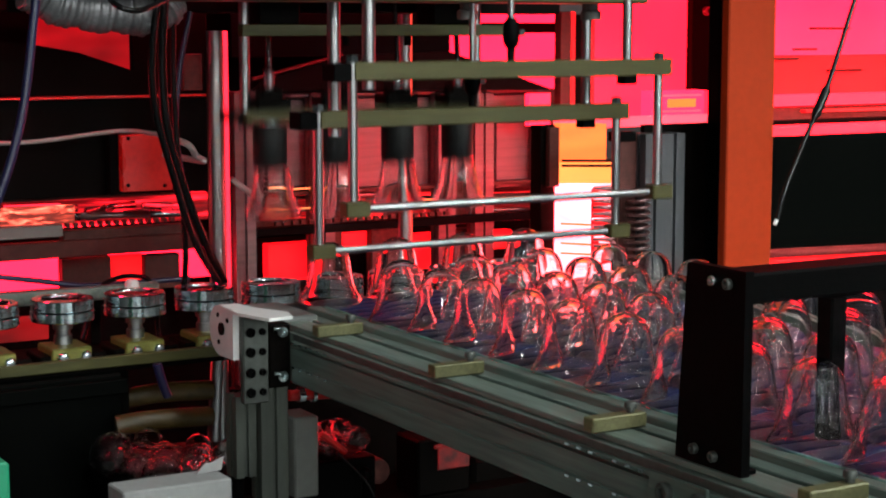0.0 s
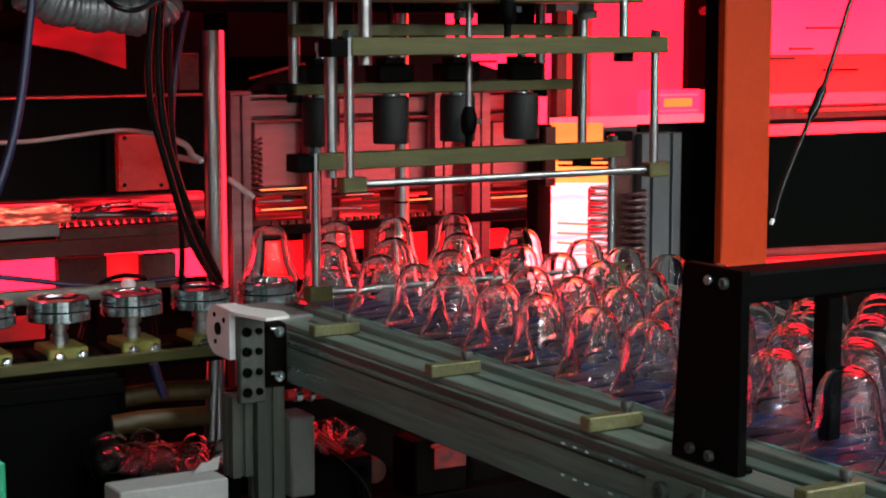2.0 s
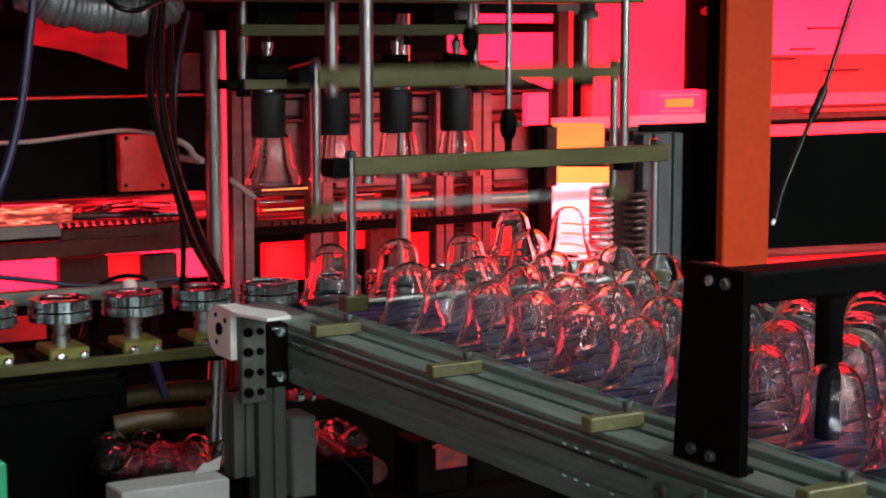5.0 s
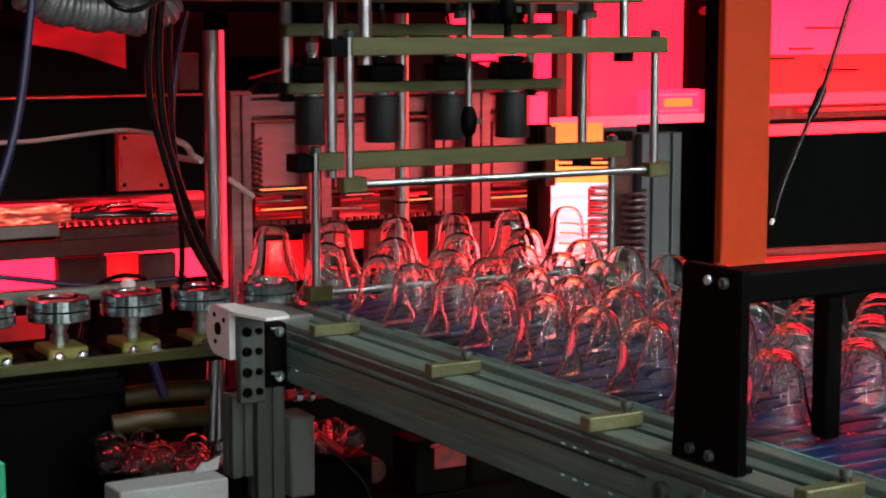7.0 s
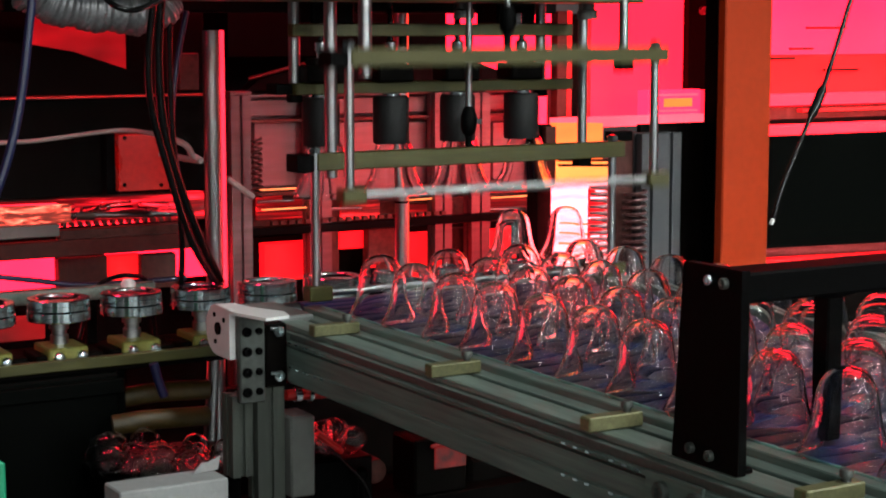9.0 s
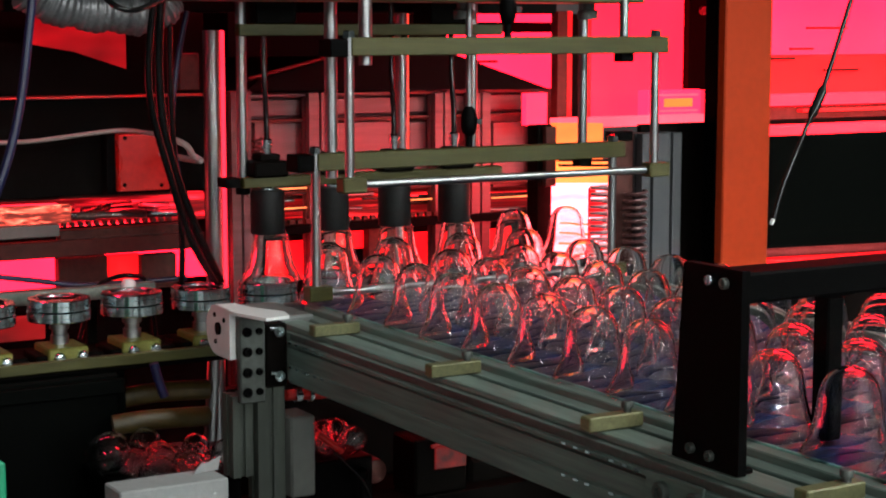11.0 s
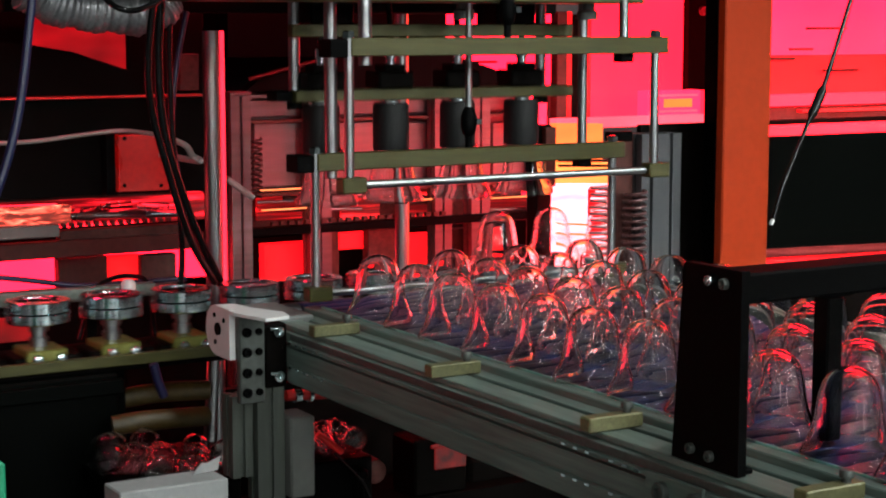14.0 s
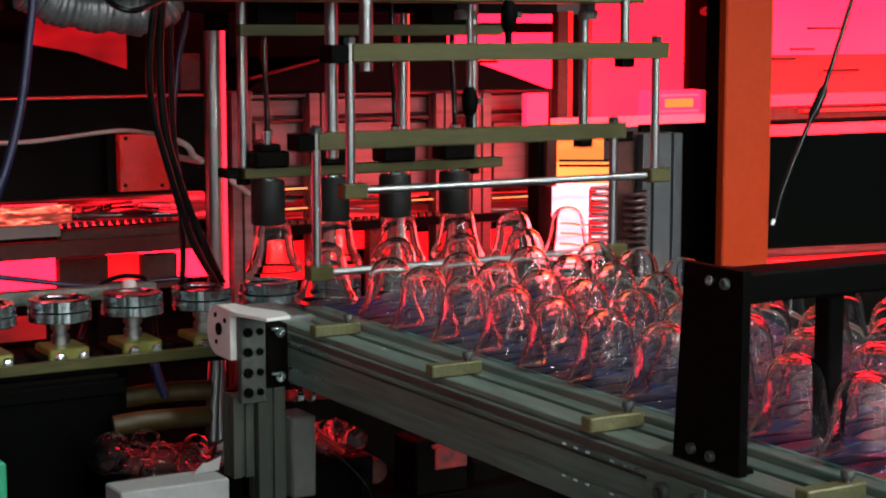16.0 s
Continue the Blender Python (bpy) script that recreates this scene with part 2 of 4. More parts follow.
def slotted(w, h, length, slot=.008, depth=.007):
    """Section of a T-slot aluminium profile: outline in u, v about the origin with one slot in each side (two in the longer ones)."""
    def side(n_slots, span):
        marks = [(-span / 2 + span * (k + .5) / n_slots) for k in range(n_slots)]
        return marks
    out = []
    for (ux, uy), (vx, vy), span, off in (((1, 0), (0, 1), w, h / 2), ((0, 1), (-1, 0), h, w / 2), ((-1, 0), (0, -1), w, h / 2), ((0, -1), (1, 0), h, w / 2)):
        # walks round counter-clockwise from the lower-left corner
        base = (-vx * off, -vy * off)
        n_slots = max(1, round(span / .04))
        out.append((base[0] - ux * span / 2, base[1] - uy * span / 2))
        for m in side(n_slots, span):
            for s, d in ((m - slot / 2, 0), (m - slot / 2, depth), (m + slot / 2, depth), (m + slot / 2, 0)):
                out.append((base[0] + ux * s + vx * d, base[1] + uy * s + vy * d))
    return out

# ---- the hall ----
solid("floor", box(-20, 18, -26, 9, -.12, 0, 0), FLOORM, "dark oily concrete floor of the hall", "floor", kind="structure")
solid("ceiling", box(-20, 18, -26, 9, 6.2, 6.35, 0), HALLM, "dark grey roof of the hall", "ceiling", kind="structure")
solid("wall_north", box(-20, 18, 8.8, 9, 0, 6.2, 0), HALLM, "dark grey hall wall", "wall", kind="structure")
solid("wall_south", box(-20, 18, -26.2, -26, 0, 6.2, 0), HALLM, "dark grey hall wall", "wall", kind="structure")
solid("wall_west", box(-20.2, -20, -26, 9, 0, 6.2, 0), HALLM, "dark grey hall wall", "wall", kind="structure")
solid("wall_east", box(18, 18.2, -26, 9, 0, 6.2, 0), HALLM, "dark grey hall wall", "wall", kind="structure")

# added above the view: keeps the white lamps off the red background
solid("unseen_roof", box(-1.6, 5.2, 2.96, 5.4, 1.50, 1.54, .004), DARK, "dark sheet added out of view to keep hall light off the line", "roof", kind="structure")
for x in (-1.5, 4.9):
    solid("unseen_roof_post", box(x, x + .06, 3.0, 3.06, 0, 1.50, .004), DARK, "dark post added under the unseen roof sheet", "post")

# ---- the glass conveyor ----
BELT_Z, PICK_Y, HOLD_Y, ROW, FILE_X, FILE = .900, 2.575, 2.387, .1165, 1.283, .1313
CHUCK_X, CHUCK_Y, PITCH = 1.303, 2.855, .1305


def conveyor():
    c = thing("belt_conveyor", "aluminium belt conveyor with a shiny blue-black belt", "conveyor", (1.13, 2.4, 0))
    arch = [(.12, BELT_Z - .012), (.1549, BELT_Z - .012), (.1549, BELT_Z - .0034), (.1535, BELT_Z - .0016), (.1505, BELT_Z - .0004), (.146, BELT_Z), (.129, BELT_Z), (.1244, BELT_Z - .0004), (.1214, BELT_Z - .0016), (.12, BELT_Z - .0034)]
    link = part("belt_link", prism(arch, 1.2405, 1.80, "yz"), BELT, c, "shiny blue-black cross link of the belt", smooth=True)
    for k in range(1, 70):
        more = new("belt_link", link.data)
        more.parent, more.location = c, (0, .0355 * k, 0)
    part("bed", box(1.20, 1.84, .1, 2.62, .845, .886, .002), BLACK, c)
    # near side rail: T-slot profile with two strips on top
    prof = [(1.150 + u, .851 + v) for u, v in slotted(.04, .076, 1)]
    part("side_rail", prism(prof, .1, 2.44), ALU, c, "grooved aluminium side rail")
    part("rail_lip", box(1.1245, 1.1299, .1, 2.392, .8715, .8787, .0016), ALU, c, "pale lip along the side rail")
    part("rail_flange", box(1.1245, 1.1299, .1, 2.392, .8120, .8405, .0022), ALU, c)
    # dark strip puts the slot's shade on the rail face
    part("slot_shade_strip", box(1.1288, 1.1299, .1, 2.392, .8795, .8882, 0), DARKPLATE, c)
    part("top_strip", box(1.1395, 1.1790, .1, 2.50, .8894, .8975, .001), ALU, c)
    # black strip stands for the shade down in the gap
    part("gap_shade_strip", box(1.1794, 1.1896, .1, 2.50, .8860, .8890, 0), BLACK, c)
    part("middle_strip", box(1.1900, 1.2130, .1, 2.50, .8864, .8975, .001), ALU, c)
    part("guide_strip", box(1.2140, 1.236, .1, 2.52, .886, .9065, .0015), ALU, c, "pale guide strip along the belt")
    part("edge_strip", box(1.2362, 1.2395, .1, 2.50, .900, .9085, .0005), GLASS_EDGE, c, "thin green-tinged edge strip")
    part("far_rail", prism([(1.86 + u, .868 + v) for u, v in slotted(.04, .076, 1)], .1, 2.62), ALU, c)
    for y in (2.302, 1.952, 1.592, 1.23):
        b = part("clamp", box(1.122, 1.199, y - .010, y + .010, .8985, .9155, .0015), BRASS, c, "brass-yellow clamp bar")
        part("clamp_bolt", lathe([(.005, .9155), (.005, .920), (.0075, .9205), (.0075, .926), (.006, .928)], (1.182, y, 0), "z", 12), DARKPLATE, b, smooth=True)
    jp = part("joint_plate", box(1.1205, 1.1243, 1.375, 1.475, .838, .882, .001), ALU, c, "grey joint plate with two dark bolts")
    for y, z in ((1.443, .875), (1.385, .876)):
        part("joint_bolt", bolt_head((1.1205, y, z - .012), "-x", .012, .008), DARKPLATE, jp, smooth=True)
    # small bright nuts in the slots
    for zz in (.8755, .8375):
        for start, count in ((2.385, 6), (1.640, 3), (1.545, 3)):
            for k in range(count):
                y = start - k * .020 - (k % 3) * .004
                part("slot_nut", box(1.1222, 1.1243, y - .009, y, zz - .0016, zz + .0018, .0005), ZINC, c)
    # the end by the chain
    out = [(2.41, .853), (2.462, .853)] + [(2.462 + .040 * math.cos(a), .8925 + .0395 * math.sin(a)) for a in np.linspace(-math.pi / 2, math.pi / 2, 16)] + [(2.41, .932)]
    e = part("end_plate", prism(out, 1.0355, 1.0455, "yz"), WHITE, c, "white plastic end plate with a bearing")
    part("bearing_hole", lathe([(.010, 0), (.010, -.003), (.005, -.003)], (1.0355, 2.452, .896), "x", 16), BLACK, e)
    for dy, dz in ((.014, .020), (.012, -.022), (-.022, .016)):
        part("screw", bolt_head((1.0355, 2.452 + dy, .896 + dz), "-x", .004, .002), DARK, e)
    part("end_cap", prism([(1.036, 2.470), (1.032, 2.385), (1.052, 2.312), (1.093, 2.318), (1.102, 2.355), (1.075, 2.42), (1.068, 2.468)], .9262, .931, "xy"), WHITE, c, "white plastic strip over the end")
    part("end_block", box(1.115, 1.20, 2.45, 2.60, .835, .905, .003), GREYDK, c)
    part("nose_roller", rod((1.20, 2.60, .868), (1.84, 2.60, .868), .032, 24), STEEL, c, smooth=True)
    m = part("mount_plate", box(1.046, 1.088, 2.395, 2.4095, .785, .921, .002), DARKPLATE, c, "grey steel mounting plate with black screws")
    for px in (1.057, 1.077):
        for pz in (.897, .866, .834, .803):
            part("black_screw", bolt_head((px, 2.395, pz), "-y", .0075 if px < 1.06 else .0055, .006), BLACK, m, smooth=True)
    k = part("corner_clamp", box(1.090, 1.128, 2.40, 2.43, .805, .905, .003), DARK, c)
    for pz in (.893, .823):
        part("clamp_screw", bolt_head((1.112, 2.40, pz), "-y", .009, .008), ZINC, k, "bright socket screw", smooth=True)
        part("washer", rod((1.096, 2.394, pz + .006), (1.108, 2.394, pz + .005), .0035, 10), ZINC, k, smooth=True)
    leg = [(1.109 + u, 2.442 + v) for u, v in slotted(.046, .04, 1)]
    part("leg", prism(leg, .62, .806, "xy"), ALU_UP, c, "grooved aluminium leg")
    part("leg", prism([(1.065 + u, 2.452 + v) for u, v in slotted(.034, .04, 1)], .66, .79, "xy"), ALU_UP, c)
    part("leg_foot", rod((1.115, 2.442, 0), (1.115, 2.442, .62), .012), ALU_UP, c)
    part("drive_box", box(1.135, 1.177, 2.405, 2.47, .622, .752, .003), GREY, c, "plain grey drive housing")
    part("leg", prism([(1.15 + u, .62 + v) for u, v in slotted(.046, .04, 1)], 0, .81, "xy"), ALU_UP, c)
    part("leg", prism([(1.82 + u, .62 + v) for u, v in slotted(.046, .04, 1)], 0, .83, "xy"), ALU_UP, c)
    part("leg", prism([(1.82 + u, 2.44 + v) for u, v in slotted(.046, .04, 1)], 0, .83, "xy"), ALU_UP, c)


DARKPLATE = mat("dark_grey_steel_plate", (.0525, .0588, .0525), .5, .4, .25, 14, .2)
GLASS_EDGE = mat("green_glass_edge", (.12, .255, .21), .3, 0, .15, 30, .1)
conveyor()


def black_bridge():
    g = thing("conveyor_bridge", "black steel bridge frame standing over the conveyor", "frame", (1.18, 1.43, .9))
    p = part("post", prism([(1.345, .8985), (1.455, .8985), (1.440, 1.110), (1.436, 1.113), (1.345, 1.113)], 1.141, 1.152, "yz"), BLACK, g, "wide black steel side plate")
    part("crossbeam", box(1.1525, 2.02, 1.380, 1.433, 1.071, 1.104, .003), BLACK, g)
    part("post", box(1.96, 2.02, 1.38, 1.447, .0, 1.07, .003), BLACK, g)
    h = part("hanger", box(1.316, 1.339, 1.405, 1.43, .9035, 1.065, .002), BLACK, g)
    part("hanger_flange", box(1.304, 1.352, 1.402, 1.432, 1.065, 1.0705, .001), BLACK, h)
    part("foot_angle", box(1.1525, 1.166, 1.350, 1.45, .8985, .904, .001), BLACK, g)
    for y, z, m in ((1.3945, 1.098, ZINC), (1.3705, 1.0975, DARKPLATE), (1.421, .914, DARKPLATE), (1.389, .912, DARKPLATE)):
        part("screw", bolt_head((1.141, y, z), "-x", .006, .006), m, p, smooth=True)
    part("beam_screw", bolt_head((1.405, 1.38, 1.094), "-y", .008, .004), ZINC, g, smooth=True)


black_bridge()

# ---- the two stop gates ----
def stop_gate(y, name_label):
    """A row stop at its raised place: bar, hangers, blocks and the thin stop rod."""
    g = thing("stop_gate", name_label, "row stop", (1.515, y, 1.117), "row stops over the conveyor")
    part("bar", box(1.222, 1.829, y - .002, y + .018, 1.315, 1.343, .0015), OLIVE, g, "olive anodised aluminium bar")
    part("bar_end", box(1.188, 1.2215, y + .002, y + .045, 1.313, 1.341, .0015), BLACK, g)
    for x in (1.222, 1.807):
        h = part("hanger", rod((x, y + .008, 1.123), (x, y + .008, 1.350), .0075), STEEL, g, smooth=True)
        part("hanger_nut", lathe([(.010, 1.343), (.010, 1.352), (.006, 1.354)], (x, y + .008, 0), "z", 6), ZINC, h)
        part("end_block", box(x - .020, x + .022, y - .010, y + .016, 1.105, 1.129, .002), OLIVE, g)
    part("stop_rod", rod((1.245, y + .003, 1.117), (1.786, y + .003, 1.117), .0062), STEEL, g, smooth=True)
    for x, r in ((1.262, .0105), (1.757, .0085)):
        part("guide_rod", rod((x, y + .030, 1.300), (x, y + .030, 1.66), r), STEEL, g, smooth=True)
    part("guide_cap", box(1.744, 1.770, y + .018, y + .042, 1.300, 1.315, .001), BLACK, g)
    part("piston_rod", rod((1.512, y + .012, 1.408), (1.512, y + .012, 1.70), .0055), STEEL, g, smooth=True)
    j = part("ball_joint", lathe([(.006, 1.343), (.006, 1.352), (.0065, 1.362), (.011, 1.367), (.0135, 1.377), (.0135, 1.396), (.010, 1.406), (.005, 1.412)], (1.512, y + .012, 0), "z", 16), BLACK, g, "black ball joint", smooth=True)
    part("joint_nut", box(1.518, 1.528, y - .006, y + .006, 1.382, 1.392, .001), ZINC, j)
    return g


gate_a = stop_gate(2.36, "raised row stop with olive bar and steel hangers")
gate_b = stop_gate(2.48, "lowered row stop with olive bar and steel hangers")

# ---- the portal above ----
def portal():
    p = thing("portal_plate", "olive machine plate carrying the pistons and guides", "machine frame", (1.5, 2.6, 1.397))
    part("plate", box(1.00, 1.80, 2.39, 2.56, 1.399, 1.417, .002), OLIVE, p)
    part("cross_beam", box(.86, 2.0, 2.95, 3.03, 1.385, 1.47, .003), DARK, p)
    part("cross_beam", box(.86, 1.86, 2.62, 2.92, 1.432, 1.47, .003), DARK, p)
    for x in (1.512, 1.764):
        part("bushing", lathe([(.018, 1.372), (.018, 1.386), (.013, 1.389), (.013, 1.399)], (x, 2.508, 0), "z", 16), GREYDK, p, smooth=True)
    return p


portal()

# ---- the transfer: a carriage that slides, a head bar that rises and falls ----
def carriage():
    """At the pick-up place."""
    c = thing("transfer_carriage", "sliding carriage with an olive crossbar", "carriage", (1.5, PICK_Y, 1.342))
    part("crossbar", box(1.222, 1.774, PICK_Y - .01, PICK_Y + .012, 1.343, 1.364, .0015), OLIVE, c)
    part("slide_block", box(1.26, 1.34, PICK_Y, PICK_Y + .07, 1.364, 1.41, .002), DARK, c)
    part("slide_block", box(1.62, 1.70, PICK_Y, PICK_Y + .07, 1.364, 1.41, .002), DARK, c)
    for x in (1.43, 1.56):
        part("air_fitting", rod((x, PICK_Y - .004, 1.325), (x, PICK_Y - .004, 1.343), .007), DARK, c, smooth=True)
    return c


def head_bar():
    h = thing("gripper_bar", "olive bar with four black gripper heads", "gripper", (1.5, PICK_Y, 1.16))
    y = PICK_Y
    part("bar", box(1.226, 1.774, y - .012, y + .014, 1.248, 1.267, .0015), OLIVE, h)
    part("bar_end", box(1.196, 1.2255, y, y + .04, 1.249, 1.266, .0015), BLACK, h)
    for x in (1.238, 1.724):
        part("guide_post", rod((x, y + .02, 1.236), (x, y + .02, 1.60), .0095), STEEL, h, smooth=True)
        part("post_foot", rod((x, y + .02, 1.235), (x, y + .02, 1.248), .013), BLACK, h, smooth=True)
    for k in range(4):
        x = FILE_X - .006 + FILE * k
        c = part("gripper_head", lathe([(.0295, 1.163), (.031, 1.166), (.031, 1.238), (.028, 1.243), (.012, 1.2435), (.012, 1.215), (.0265, 1.195), (.0265, 1.1632)], (x, y, 0), "z", 32, closed=True), RUBBER, h, "black rubber-lined gripper cup", smooth=True)
        part("collar", rod((x, y, 1.2425), (x, y, 1.2485), .016), ZINC, c, smooth=True)
        b = part("bracket", box(x - .034, x + .034, y - .022, y + .03, 1.2672, 1.296, .003), DARK, h)
        part("bracket_top", box(x - .02, x + .02, y - .016, y + .02, 1.296, 1.308, .002), DARK, b)
        part("fitting", lathe([(.008, 1.308), (.008, 1.318), (.0105, 1.319), (.0105, 1.333), (.006, 1.336)], (x, y, 0), "z", 12), ZINC, h, "bright air fitting", smooth=True)
        part("air_hose", hose([(x, y, 1.334), (x + .001, y + .003, 1.37), (x + .006, y + .02, 1.45), (x + .01, y + .03, 1.60)], .0052), CABLE, h, smooth=True)
    return h


the_carriage = carriage()
the_heads = head_bar()

# ---- chain with turning chucks ----
def chain_beam():
    b = thing("chain_beam", "olive-grey steel beam carrying the chuck chain", "beam", (1, 2.80, .8))
    part("front_bar", box(-1.2, 1.30, 2.776, 2.79, .786, .805, .0015), OLIVE, b)
    part("deck", box(-1.2, 4.3, 2.79, 2.99, .775, .792, .002), DARK, b)
    part("rear_rail", box(-1.2, 1.13, 2.965, 2.985, .872, .896, .002), ALU, b, "pale guard rail behind the chucks")
    part("rail_end", lathe([(.010, 0), (.013, .006), (.013, .018), (.009, .024)], (1.075, 2.958, .882), "z", 14), WHITE, b, smooth=True)
    for x in (-.1, .45, 1.0):
        part("rail_post", box(x, x + .02, 2.97, 2.985, .792, .872, .001), DARK, b)
    part("support", box(-.4, 1.02, 2.83, 2.98, 0, .782, .003), GREENBLK, b, "dark green cabinet under the chain")
    part("support", box(2.3, 3.9, 2.83, 2.98, 0, .782, .003), GREENBLK, b)
    return b


chain_beam()


def chuck():
    x, y = CHUCK_X, CHUCK_Y
    c = thing("chuck", "round zinc-plated turning chuck on a yellow block", "chuck", (x, y, .7925), "chucks of the chain")
    part("upper_disc", lathe([(.0015, .8950), (.0395, .8950), (.0408, .8960), (.0415, .8988), (.0425, .8998), (.0515, .8998), (.0533, .8982), (.0533, .8918), (.0523, .8912), (.0523, .8904), (.0535, .8898), (.0535, .8815), (.052, .8805)], (x, y, 0), "z", 48), ZINC, c, smooth=True)
    part("groove", lathe([(.0505, .8804), (.0505, .8785)], (x, y, 0), "z", 32), BLACK, c)
    part("lower_disc", lathe([(.0530, .8784), (.0542, .8775), (.0542, .8705), (.0532, .8698), (.0532, .8690), (.0542, .8684), (.0542, .8635), (.0525, .8615), (.047, .8605), (.030, .858), (.020, .857)], (x, y, 0), "z", 48), ZINC, c, smooth=True)
    part("spindle", lathe([(.0165, .857), (.0165, .846), (.0125, .845), (.0125, .836), (.0155, .835), (.0155, .818)], (x, y, 0), "z", 24), STEEL, c, smooth=True)
    b = part("block", box(x - .036, x + .034, y - .052, y + .03, .7965, .8205, .0025), YBLOCK, c, "yellow passivated block")
    part("base", box(x - .055, x + .062, y - .045, y + .035, .7925, .8085, .002), DARK, c)
    for dx in (-.018, .022):
        part("screw", lathe([(.0105, 0), (.0105, -.006), (.0075, -.010), (.003, -.0112)], (x + dx, y - .052, .8045), "y", 16), ZINC, b, "bright dome-headed screw", smooth=True)
    return c


CHUCKS = []
first = chuck()
for k in range(-17, 5):
    CHUCKS.append((k, first if k == 0 else copy_thing(first, pose(CHUCK_X + PITCH * k, CHUCK_Y, .7925))))

# ---- the glasses ----
def glass_shade():
    outer = [(.0525, 0), (.0530, .003), (.0520, .009), (.0495, .013), (.0455, .020), (.0415, .029), (.0385, .040), (.0362, .052),
             (.0345, .064), (.0325, .075), (.0290, .0850), (.0235, .0930), (.0160, .0985), (.0080, .1010), (.0012, .1016)]
    inner = [(.0010, .0986), (.0075, .0980), (.0150, .0955), (.0220, .0904), (.0269, .0833), (.0300, .0742), (.0318, .0635), (.0335, .0516),
             (.0357, .0396), (.0387, .0283), (.0428, .0193), (.0470, .0123), (.0493, .0082), (.0503, .003), (.0506, .0)]
    bm = lathe(outer + inner, (0, 0, 0), "z", 64, closed=True)
    bmesh.ops.remove_doubles(bm, verts=bm.verts, dist=.00002)
    ob = solid("glass_bell", bm, GLASS, "clear bell-shaped glass standing on its rim", "glass", "glasses on the line", smooth=True)
    return ob


GLASSES = []
proto = glass_shade()
for i in range(18):
    for j in range(4):
        ob = proto if not GLASSES else copy_thing(proto, pose(0, 0, 0))
        GLASSES.append((i, j, ob))

# ---- left of the line ----
def column(px, py, r, z0, z1, label):
    c = thing("column", label, "column", (px, py, z0))
    part("shaft", lathe([(r, z0), (r, z1)], (px, py, 0), "z", 32), STEEL, c, smooth=True)
    return c


lead = column(1.3035, 3.10, .0165, 0, 1.352, "polished steel column with a glowing red reflection strip")
# the column's red reflection, built as a slim glowing strip
part("reflection_strip", rod((1.3278, 3.11, .80), (1.3278, 3.11, 1.352), .0062), REDGLINT, lead, "glowing strip for the red reflection on the column", smooth=True)
cc = column(1.7853, 3.22, .0135, .80, 1.40, "slim polished steel column with a black ring")
# highlight along the column's right edge, made as a thin glowing rod
part("highlight_strip", rod((1.8033, 3.225, .80), (1.8033, 3.225, 1.40), .0032), EDGEGLINT, cc, "thin glowing strip for the column's orange highlight", smooth=True)
part("ring", lathe([(.0150, .985), (.0150, .9895)], (1.7853, 3.22, 0), "z", 24), BLACK, cc)


def loose_hose(name, pts, r, material, label, cat="cable"):
    return solid(name, hose(pts, r, 10, 8), material, label, cat, smooth=True)


loose_hose("cable", [(1.0397, 2.700, 1.4303), (1.0317, 2.720, 1.3016), (1.0453, 2.740, 1.2167), (1.0810, 2.760, 1.1096), (1.1308, 2.800, 0.9960), (1.2190, 2.900, 0.8971)], .0065, CABLE, "glossy black cable hanging in a bundle")
loose_hose("cable", [(1.0689, 2.750, 1.4317), (1.0688, 2.770, 1.3003), (1.0802, 2.780, 1.1853), (1.1149, 2.800, 1.0856), (1.1610, 2.830, 0.9910), (1.2428, 2.930, 0.8914)], .0085, CABLE, "thick glossy black cable in a bundle")
loose_hose("cable", [(1.0958, 2.780, 1.4327), (1.1006, 2.800, 1.2899), (1.1080, 2.810, 1.1634), (1.1220, 2.820, 1.0441), (1.1365, 2.850, 0.9602), (1.1531, 2.900, 0.8969)], .0055, CABLE, "thin glossy black cable in a bundle")
loose_hose("hose", [(1.1537, 2.850, 1.3862), (1.1367, 2.860, 1.2882), (1.1271, 2.860, 1.1798), (1.1496, 2.870, 1.0482), (1.1811, 2.880, 0.9641), (1.2134, 2.900, 0.8975)], .005, BLUE, "dark blue air hose hanging in a bundle", "hose")
loose_hose("hose", [(0.880, 2.300, 6.2), (0.8195, 2.300, 4.4294), (0.7860, 2.300, 3.4312), (0.7531, 2.300, 2.4651), (0.7212, 2.300, 1.6182), (0.7122, 2.300, 1.4252), (0.7037, 2.300, 1.3501), (0.6900, 2.300, 1.2596), (0.6706, 2.300, 1.1842), (0.6421, 2.300, 1.1093)], .0062, BLUE, "dark blue air hose hanging in a curve", "hose")
loose_hose("hose", [(0.8377, 3.050, 0.9187), (0.9327, 3.060, 0.9012), (1.0172, 3.060, 0.8865), (1.1156, 3.060, 0.8844), (1.2245, 3.050, 0.8861)], .005, BLUE, "dark blue air hose lying behind the chucks", "hose")
loose_hose("cable", [(0.9946, 3.000, 0.7975), (1.0233, 3.000, 0.8782), (1.0576, 3.020, 0.8980), (1.1049, 3.030, 0.9017), (1.1285, 3.000, 0.8858), (1.1406, 3.000, 0.7840)], .0045, CABLE, "thin black cable arching behind the chucks")
loose_hose("cable", [(0.8979, 3.200, 1.1441), (0.9836, 3.200, 1.1454), (1.0830, 3.200, 1.1551), (1.1566, 3.200, 1.1604), (1.1850, 3.105, 1.158)], .0042, PALE, "pale grey cable sagging across a dark panel")
